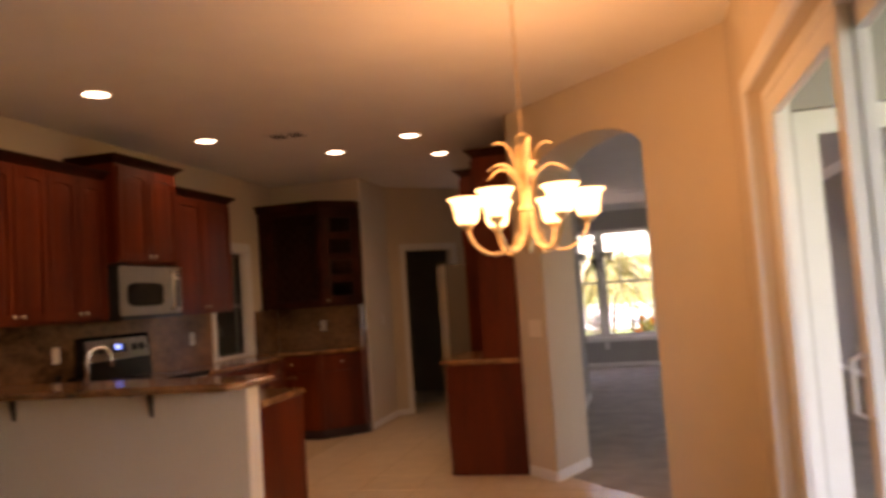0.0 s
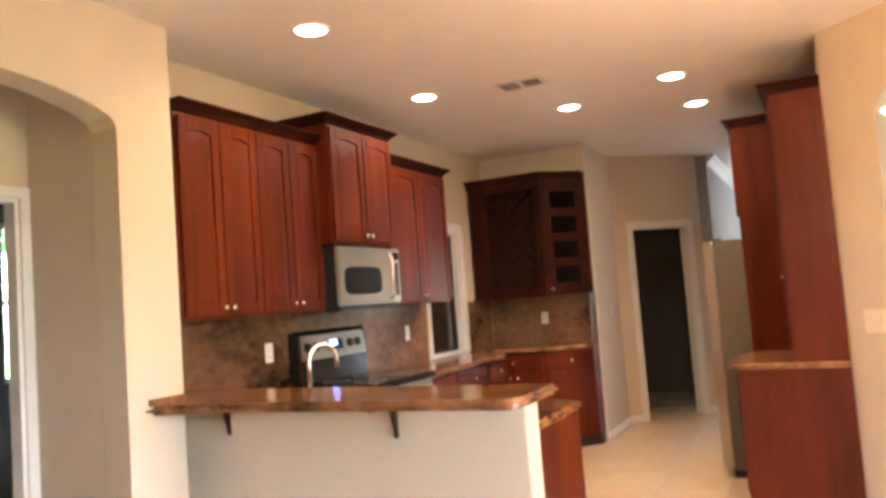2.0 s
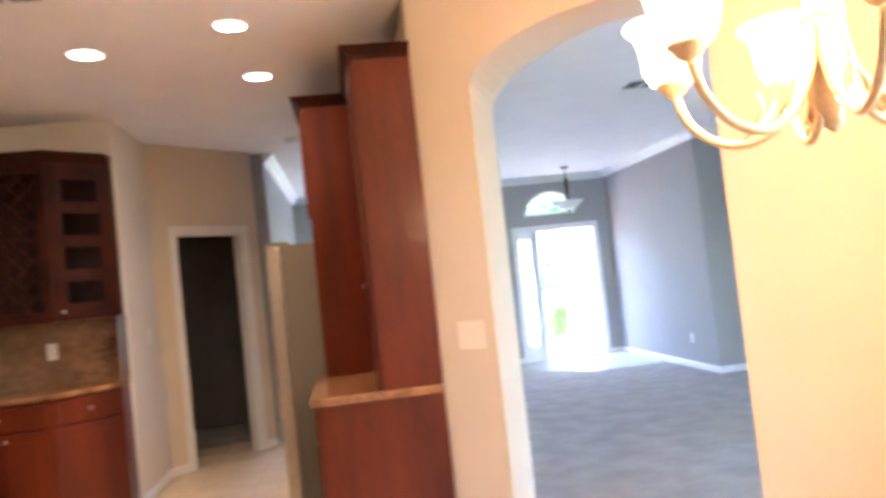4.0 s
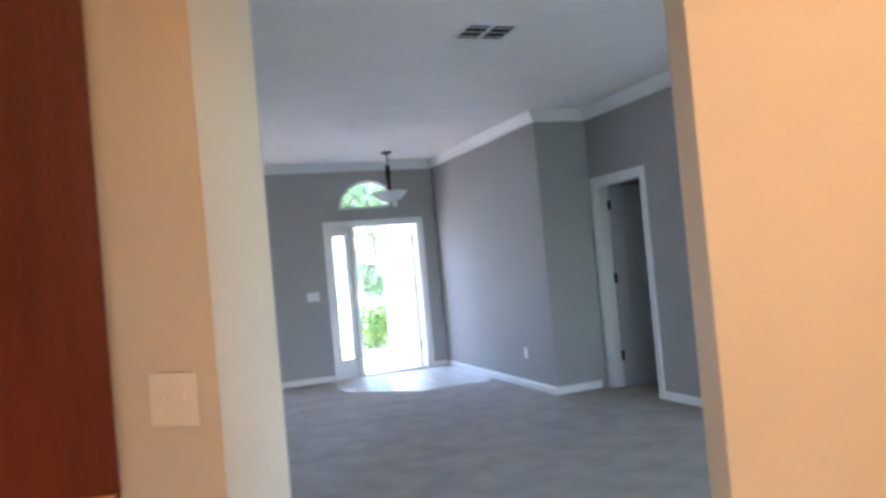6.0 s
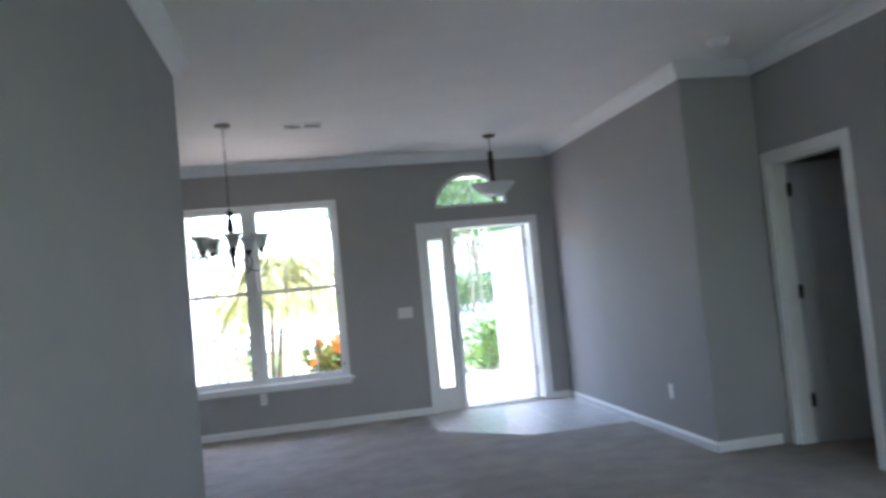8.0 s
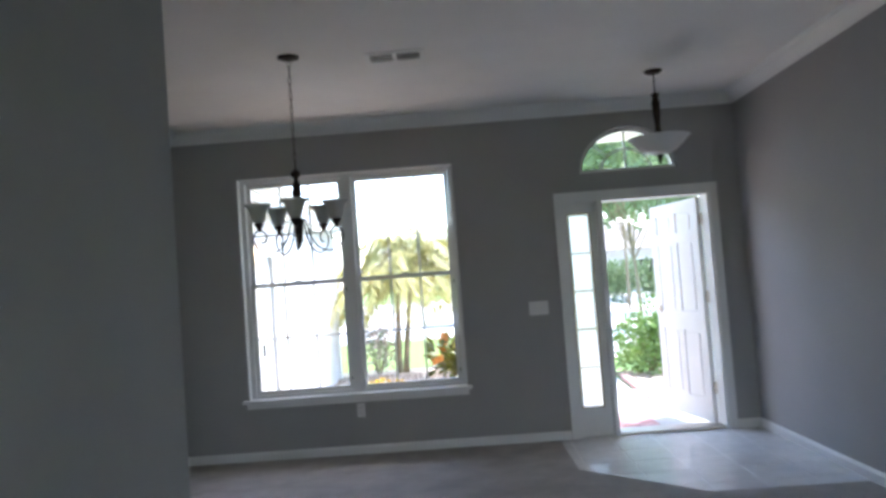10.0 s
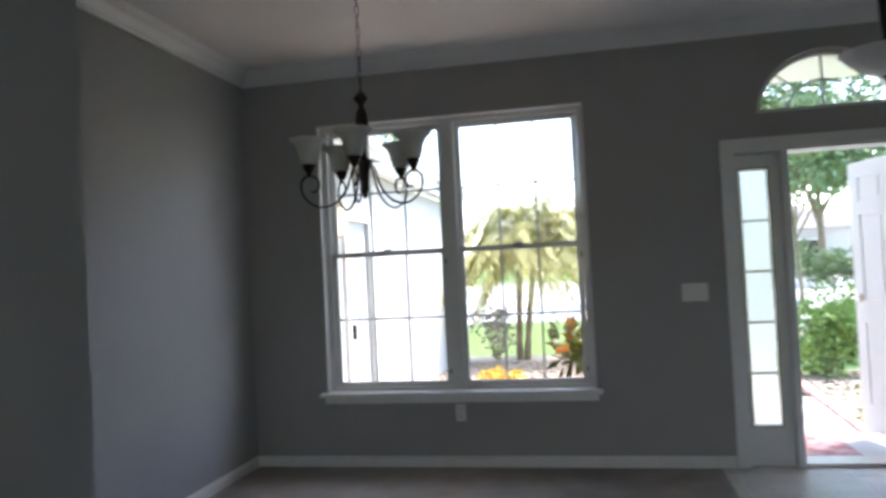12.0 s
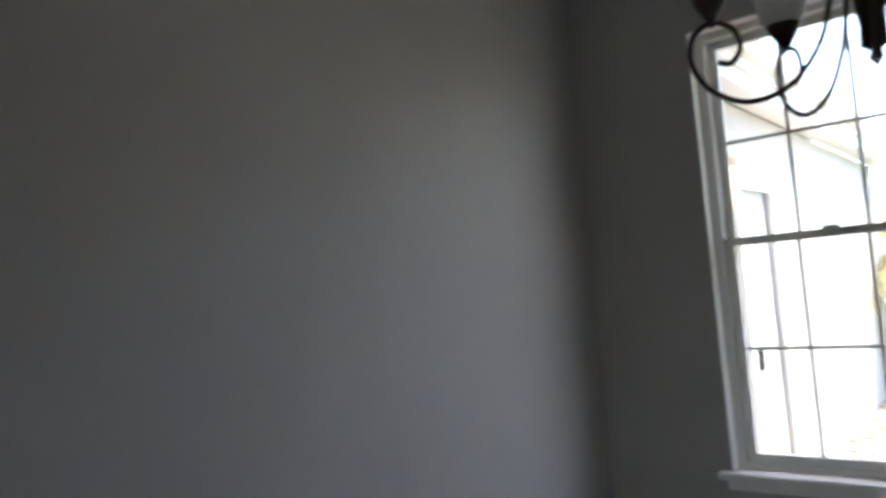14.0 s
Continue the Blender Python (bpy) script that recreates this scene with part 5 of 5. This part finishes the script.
def scatter_stones(name, n, area, size, label, base=GZ + 0.03):
    verts, faces = [], []
    for i in range(n):
        x, y = rng.uniform(area[0], area[1]), rng.uniform(area[2], area[3])
        s = rng.uniform(*size)
        m = Matrix.Translation((x, y, base + s * 0.25)) @ Matrix.Rotation(rng.uniform(0, 6.3), 4, "Z") @ Matrix.Diagonal((s * rng.uniform(0.8, 1.5), s, s, 1))
        vs, fs = SHAPES[i % 5]
        o = len(verts)
        verts += [tuple(m @ v) for v in vs]
        faces += [[o + q for q in f] for f in fs]
    me = bpy.data.meshes.new(name)
    me.from_pydata(verts, [], faces)
    me.materials.append(ROCK)
    return tagged(new(name, me), label, "stones", kind="stuff")


scatter_stones("river_rocks", 5200, (0.43, 3.25, 12.8, 18.0), (0.015, 0.04), "loose tan river rocks covering the garden bed", -0.03)
scatter_stones("river_rocks", 1500, (4.52, 5.6, 13.68, 17.0), (0.015, 0.04), "loose tan river rocks beside the front walk")
for k in range(12):
    ob = mesh_object("edging_block", B(-0.14, 0.14, -0.06, 0.06, 0, 0.1, bevel=0.015), CONCRETE)
    ob.matrix_world = pose(0.3 + k * 0.29, 18.68 + 0.04 * math.sin(k), GZ, 0, 0, 3 * math.sin(k * 1.7))
    tagged(ob, "pale concrete edging block along the lawn", "edging", "lawn edging blocks")
for k in range(13):
    ob = mesh_object("paver", B(-0.1, 0.1, -0.05, 0.05, 0, 0.06, bevel=0.008), PAVER)
    ob.matrix_world = pose(4.385 + 0.0115 * k + 0.006 * math.sin(k * 2.1), 13.74 + k * 0.215, GZ + 0.03, 0, 0, 87 + 3 * math.sin(k * 1.3))
    tagged(ob, "reddish brick paver edging the front walk", "paver", "walk edging pavers")

bm = B(3.60, 4.11, 12.93, 13.62, GZ + 0.081, GZ + 0.095, bevel=0.004)
tagged(mesh_object("doormat", bm, DOORMAT), "faded red woven doormat on the porch slab", "doormat")

# garage wing beside the window
WGX = 0.40
t = thing("garage_wing", pose(0, 0, 0), "white stucco garage wing with side door and eave", "building", kind="structure")
bm = wall_with_holes(bmesh.new(), "y", WGX - 0.2, WGX, 12.73, 18.0, GZ, 2.26, [(13.42, 14.06, GZ + 0.1, 1.80)])
box(bm, -6, WGX - 0.2, 17.8, 18.0, GZ, 2.26)
part("wall", bm, STUCCO, t)
frame_p = part("door_frame", wall_with_holes(bmesh.new(), "y", WGX + 0.002, WGX + 0.03, 13.35, 14.13, GZ + 0.01, 1.87, [(13.43, 14.05, GZ + 0.1, 1.79)]), TRIM, t)
d = part("door", B(WGX - 0.06, WGX - 0.02, 13.422, 14.058, GZ + 0.102, 1.798), DOOR_PAINT, t, "pale grey side door")
for y0, y1 in ((13.48, 13.71), (13.77, 14.0)):
    for z0, z1 in ((0.15, 0.75), (0.9, 1.7)):
        part("panel", B(WGX - 0.022, WGX - 0.012, y0, y1, z0, z1, bevel=0.004), DOOR_PAINT, d)
part("lock", B(WGX - 0.02, WGX + 0.02, 13.53, 13.59, 0.78, 0.90, bevel=0.006), BLACK_MATTE, d, "black door lock")
part("deadbolt", lathe(bmesh.new(), [(0.025, 0), (0.025, 0.02), (0.001, 0.02)], 12, (WGX - 0.015, 13.56, 1.02)), NICKEL, d)
part("soffit", B(WGX, 0.57, 12.75, 18.35, 2.27, 2.30), TRIM, t)
bm = B(0.555, 0.58, 12.752, 18.4, 2.26, 2.38)
box(bm, 0.58, 0.60, 12.752, 18.4, 2.34, 2.46)
part("fascia", bm, TRIM, t)
part("gutter", prism(bmesh.new(), [(0.602, 2.39), (0.65, 2.405), (0.67, 2.48), (0.66, 2.48), (0.64, 2.42), (0.612, 2.405), (0.612, 2.48), (0.602, 2.48)], "xz", 12.75, 18.4), TRIM, t)
part("roof", prism(bmesh.new(), [(0.60, 2.465), (0.60, 2.49), (-3.0, 3.54), (-6.8, 2.44), (-6.8, 2.41), (-3.0, 3.49)], "xz", 12.75, 18.45), ROOF, t)
part("end_board", prism(bmesh.new(), [(-3.0, 2.26), (0.55, 2.26), (0.55, 2.46), (-3.0, 3.48)], "xz", 12.734, 12.75), TRIM, t)
part("gable_trim", B(WGX, WGX + 0.02, 17.9, 18.02, GZ, 2.26), TRIM, t)
t = thing("wall_lantern", pose(WGX, 12.94, 1.64), "lit brass coach lantern on the stucco wall", "lantern")
part("bracket", tube(bmesh.new(), [(0, 0, -0.02), (0.06, 0, -0.05), (0.11, 0, 0.0)], 0.008, 6), BRASS, t)
part("back_plate", B(0, 0.012, -0.04, 0.04, -0.09, 0.06, bevel=0.004), BRASS, t)
part("glass", lathe(bmesh.new(), [(0.035, 0.0), (0.06, 0.2)], 6, (0.11, 0, 0)), GLOW_LANTERN, t, "glowing glass body")
for i in range(6):
    a = math.pi / 3 * i
    part("rib", tube(bmesh.new(), [(0.11 + 0.037 * math.cos(a), 0.037 * math.sin(a), 0), (0.11 + 0.062 * math.cos(a), 0.062 * math.sin(a), 0.2)], 0.005, 5), BRASS, t)
part("cap", lathe(bmesh.new(), [(0.075, 0.2), (0.05, 0.24), (0.02, 0.28), (0.012, 0.31), (0.001, 0.315)], 6, (0.11, 0, 0)), BRASS, t)
part("base", lathe(bmesh.new(), [(0.002, -0.04), (0.02, -0.02), (0.04, 0.0), (0.001, 0.001)], 6, (0.11, 0, 0)), BRASS, t)
# soffit shows at the porch; unseen depth over the window keeps sun out
structure("eave_front", prism(bmesh.new(), [(0.86, FY + 0.235), (6.2, FY + 0.235), (6.2, FY + 1.6), (3.95, FY + 1.6), (3.7, FY + 1.2), (0.86, FY + 1.2)], "xy", 2.74, 2.8), TRIM, "white porch soffit, extended unseen over the window to block sun", "soffit")


# ---- plants ----
def leaves_object(name, mat, parent, quads, label=""):
    """Many small leaves, each a folded blade of four triangles, in one mesh."""
    verts, faces = [], []
    for p, d, n, ln, w in quads:
        s = d.cross(n)
        s = s.normalized() if s.length > 1e-5 else d.orthogonal().normalized()
        q = s.cross(d).normalized()
        o = len(verts)
        verts += [tuple(p), tuple(p + d * ln * 0.5 + s * w), tuple(p + d * ln), tuple(p + d * ln * 0.5 - s * w), tuple(p + d * ln * 0.5 - q * w * 0.35)]
        faces += [(o, o + 1, o + 4), (o + 1, o + 2, o + 4), (o + 2, o + 3, o + 4), (o + 3, o, o + 4)]
    me = bpy.data.meshes.new(name)
    me.from_pydata(verts, [], faces)
    me.materials.append(mat)
    ob = new(name, me)
    ob.parent = parent
    if label:
        ob["label"] = label
    return ob


def rand_dir(r, up=0.0):
    v = Vector((r.gauss(0, 1), r.gauss(0, 1), r.gauss(0, 1) + up))
    return v.normalized()


def palm(x, y):
    t = thing("palm_tree", pose(x, y, GZ), "small multi-trunk palm with feathery yellow-green fronds", "tree")
    r = random.Random(11)
    tops = []
    for (bx, by), (tx, ty), h in (((-0.05, 0), (0.02, 0.0), 1.55), ((0.05, 0.03), (0.26, 0.05), 1.75)):
        pts = [(bx + (tx - bx) * s ** 1.3, by + (ty - by) * s, h * s) for s in [i / 8 for i in range(9)]]
        part("trunk", tube(bmesh.new(), pts, [0.05 - 0.016 * i / 8 + 0.006 * (i % 2) for i in range(9)], 9), BARK, t, smooth=True)
        tops.append(Vector(pts[-1]))
    for k, top in enumerate(tops):
        for i in range(36):
            a = 2 * math.pi * (i + 0.4 * r.random()) / 36 * 2.0
            lift = r.uniform(-0.05, 1.45)
            ln = r.uniform(1.6, 2.3) * (0.55 + 0.45 * lift / 1.45)
            pts = []
            for j in range(11):
                s = j / 10
                rad = ln * (s * math.cos(lift) + 0.12 * s)
                z = ln * (s * math.sin(lift) - 0.86 * s ** 2.6)
                pts.append(top + Vector((math.cos(a) * rad, math.sin(a) * rad, z)))
            frond = part("frond", tube(bmesh.new(), pts, [0.010 - 0.0008 * j for j in range(11)], 4), FROND, t)
            quads = []
            for j in range(2, 11):
                d = (pts[j] - pts[j - 1]).normalized()
                side = d.cross(Vector((0, 0, 1))).normalized()
                for q in (0.0, 0.2, 0.4, 0.6, 0.8):
                    base = pts[j - 1].lerp(pts[j], q)
                    for s in (-1, 1):
                        dd = (d * 0.7 + side * s * 0.8 + Vector((0, 0, -0.5 + r.uniform(-0.5, 0.45)))).normalized()
                        quads.append((base, dd, Vector((0, 0, 1)), r.uniform(0.28, 0.46) * (1.15 - 0.05 * j), 0.012))
            leaves_object("leaflets", FROND, frond, quads)
    return t


def bush(name, x, y, rx, ry, h, n, mat, label, category="shrub", leaf=(0.06, 0.11), wide=0.3, seed=1, bloom=None, blooms=0, group="", crest=None):
    t = thing(name, pose(x, y, GZ), label, category, group)
    r = random.Random(seed)
    quads, flowers = [], []
    for i in range(9):
        a = 2 * math.pi * i / 9
        part("stem", tube(bmesh.new(), [(0, 0, 0), (rx * 0.3 * math.cos(a), ry * 0.3 * math.sin(a), h * 0.4), (rx * 0.62 * math.cos(a), ry * 0.62 * math.sin(a), h * (0.6 + 0.3 * r.random()))], [0.012, 0.008, 0.004], 5), BARK, t)
    clumps = [(r.uniform(-0.75, 0.75), r.uniform(-0.75, 0.75), r.uniform(0.25, 0.85)) for _ in range(22)]
    for i in range(n):
        c = clumps[i % len(clumps)]
        v = rand_dir(r)
        k = 0.36 * r.random() ** 0.4
        p = Vector(((c[0] + v.x * k) * rx, (c[1] + v.y * k) * ry, max(0.04, (c[2] + v.z * k * 0.7)) * h))
        d = (v + Vector((0, 0, 0.5))).normalized()
        ln = r.uniform(*leaf)
        (flowers if (p.z > crest * h * r.uniform(0.7, 1.3) if crest else r.random() < blooms) else quads).append((p, d, rand_dir(r, 1.0), ln, ln * wide))
    leaves_object("foliage", mat, t, quads)
    if flowers:
        leaves_object("blossoms", bloom, t, flowers)
    return t


def tree(x, y, h, crown, n, seed, label="leafy green garden tree with an open crown", leaf=(0.12, 0.22), trunk=0.13):
    t = thing("tree", pose(x, y, GZ), label, "tree", "garden trees")
    r = random.Random(seed)
    bend = r.uniform(-0.3, 0.3)
    pts = [(bend * s * s, 0.2 * bend * s, h * 0.62 * s) for s in [i / 6 for i in range(7)]]
    part("trunk", tube(bmesh.new(), pts, [trunk * (1 - 0.09 * i) for i in range(7)], 9), BARK, t, smooth=True)
    quads = []
    for k in range(11):
        a = 2 * math.pi * k / 11 + r.random()
        s0 = 0.45 + 0.5 * r.random()
        p0 = Vector((bend * s0 * s0, 0.2 * bend * s0, h * 0.62 * s0))
        end = Vector((math.cos(a) * crown * r.uniform(0.45, 0.9), math.sin(a) * crown * r.uniform(0.45, 0.9), h * r.uniform(0.62, 0.97)))
        midp = p0.lerp(end, 0.5) + Vector((0, 0, 0.12 * h * r.random()))
        part("limb", tube(bmesh.new(), [p0, midp, end], [trunk * 0.42, trunk * 0.25, trunk * 0.08], 6), BARK, t)
        for c in (end, midp.lerp(end, 0.5), end + rand_dir(r) * crown * 0.35):
            rad = crown * r.uniform(0.22, 0.38)
            for i in range(n // 33):
                v = rand_dir(r)
                p = c + v * rad * r.random() ** 0.45
                ln = r.uniform(*leaf)
                quads.append((p, (v + rand_dir(r) * 0.8).normalized(), rand_dir(r, 0.8), ln, ln * 0.32))
    leaves_object("crown", LEAF, t, quads)
    return t


palm(1.36, 18.25)
bush("croton", 2.33, 16.05, 0.42, 0.34, 0.74, 230, CROTON_GREEN, "croton shrub with large orange, yellow and green leaves", leaf=(0.15, 0.25), wide=0.42, seed=3, bloom=CROTON, crest=0.95)
bush("flower_clump", 1.28, 16.3, 0.24, 0.2, 0.24, 240, YELLOW, "low clump of golden yellow flowers in the rock bed", "flowers", leaf=(0.05, 0.09), wide=0.35, seed=5)
bush("pink_shrub", 0.98, 18.3, 0.34, 0.3, 0.85, 520, LEAF, "airy shrub with pink and white blossoms", leaf=(0.05, 0.09), seed=6, bloom=PINK, blooms=0.65)
bush("hedge_shrub", 5.0, 16.75, 0.55, 0.5, 0.78, 1700, HEDGE_LEAF, "rounded bright green shrub beside the front walk", seed=7, group="green shrubs")
bush("hedge_shrub", 5.9, 18.3, 0.8, 0.6, 1.0, 1800, HEDGE_LEAF, "larger green shrub behind the front walk", seed=8, group="green shrubs")
for k in range(6):
    bush("far_hedge", 7.6 + k * 1.9, 38 + 0.4 * math.sin(k), 1.3, 0.8, 1.6 + 0.3 * math.sin(k * 2.3), 1600, LEAF, "clipped green hedge across the road", seed=20 + k, leaf=(0.14, 0.24), group="hedge across the road")
tree(4.7, 33.5, 6.4, 1.9, 3300, 31, leaf=(0.18, 0.3), trunk=0.07)
tree(7.0, 25.5, 5.4, 1.9, 5600, 32, trunk=0.055)
tree(8.4, 33.0, 7.0, 2.6, 4600, 33, leaf=(0.2, 0.34), trunk=0.06)
tree(-14, 50.0, 8.0, 3.5, 3600, 34, leaf=(0.28, 0.45), trunk=0.2)
tree(8.5, 48.0, 7.5, 3.6, 3600, 35, leaf=(0.28, 0.45), trunk=0.2)
tree(13.0, 45.0, 8.5, 3.6, 3600, 36, leaf=(0.28, 0.45), trunk=0.2)
tree(20.0, 42.0, 8.0, 3.6, 3600, 37, leaf=(0.28, 0.45), trunk=0.2)
tree(-9.0, 40.0, 8.0, 3.4, 3600, 38, leaf=(0.28, 0.45), trunk=0.2)
tree(9.5, 1.5, 5.0, 2.0, 3000, 39, leaf=(0.16, 0.28))
tree(12.0, 5.5, 6.0, 2.4, 3000, 40, leaf=(0.16, 0.28))
tree(-9.0, 7.0, 5.5, 2.2, 3000, 41, leaf=(0.16, 0.28))


def far_house(x, y):
    t = thing("house", pose(x, y, GZ), "pale one-storey house across the road with a grey roof", "house")
    part("wall", B(-6, 6, 0, 8, 0, 2.7), STUCCO, t)
    bm = bmesh.new()
    lo = [bm.verts.new(c) for c in ((-6.6, -0.6, 2.65), (6.6, -0.6, 2.65), (6.6, 8.6, 2.65), (-6.6, 8.6, 2.65))]
    hi = [bm.verts.new(c) for c in ((-3, 4, 4.7), (3, 4, 4.7))]
    for f in ((lo[0], lo[1], hi[1], hi[0]), (lo[1], lo[2], hi[1]), (lo[2], lo[3], hi[0], hi[1]), (lo[3], lo[0], hi[0]), (lo[3], lo[2], lo[1], lo[0])):
        bm.faces.new(f)
    part("roof", bm, ROOF, t)
    for wx in (-4.2, 3.6):
        w = part("window", B(wx - 0.8, wx + 0.8, -0.05, 0.02, 0.9, 2.1, bevel=0.01), TRIM, t)
        part("pane", B(wx - 0.7, wx + 0.7, -0.06, -0.05, 1.0, 2.0), BLACK, w)
    part("door", B(-0.5, 0.5, -0.05, 0.02, 0, 2.1), DOOR_PAINT, t)
    return t


far_house(10.5, 52)


# ---- floor tiles ----
def tile_mesh(name, s, mat, h=0.009):
    me = bpy.data.meshes.new(name)
    b = bmesh.new()
    c = 0.003
    a = s / 2
    lo = [b.verts.new((x, y, 0)) for x, y in ((-a, -a), (a, -a), (a, a), (-a, a))]
    md = [b.verts.new((x, y, h - 0.002)) for x, y in ((-a, -a), (a, -a), (a, a), (-a, a))]
    hi = [b.verts.new((x, y, h)) for x, y in ((-a + c, -a + c), (a - c, -a + c), (a - c, a - c), (-a + c, a - c))]
    for p, q in ((lo, md), (md, hi)):
        for i in range(4):
            b.faces.new((p[i], p[(i + 1) % 4], q[(i + 1) % 4], q[i]))
    b.faces.new(hi)
    b.to_mesh(me)
    b.free()
    me.materials.append(mat)
    return me


kitchen_tile = tile_mesh("tile", 0.447, TILE)
y = -2.0
while y < 9.0:
    x = -1.7
    while x < 2.75:
        inside = 0.2 < y and x + y < 6.6 or y > 4.6 and x < 1.3
        hidden = (x < -1.0 and y > 2.9 and y < 6.9) or (x > 0.75 and 5.2 < y < 6.6) or (x < -0.35 and 3.0 < y < 3.4) or (x < -1.0 and y > 6.9) or y > x + 9.6
        if inside and not hidden:
            ob = new("tile", kitchen_tile)
            ob.parent = floor_k
            ob.location = (x, y, -0.0125)
        x += 0.452
    y += 0.452
foyer_tile = tile_mesh("tile", 0.327, FOYER_TILE)
y = 10.85
while y < 12.8:
    x = 3.05
    while x < 5.0:
        if x + y > 14.2:
            ob = new("tile", foyer_tile)
            ob.parent = floor_f
            ob.location = (x, y, -0.0125)
        x += 0.332
    y += 0.332
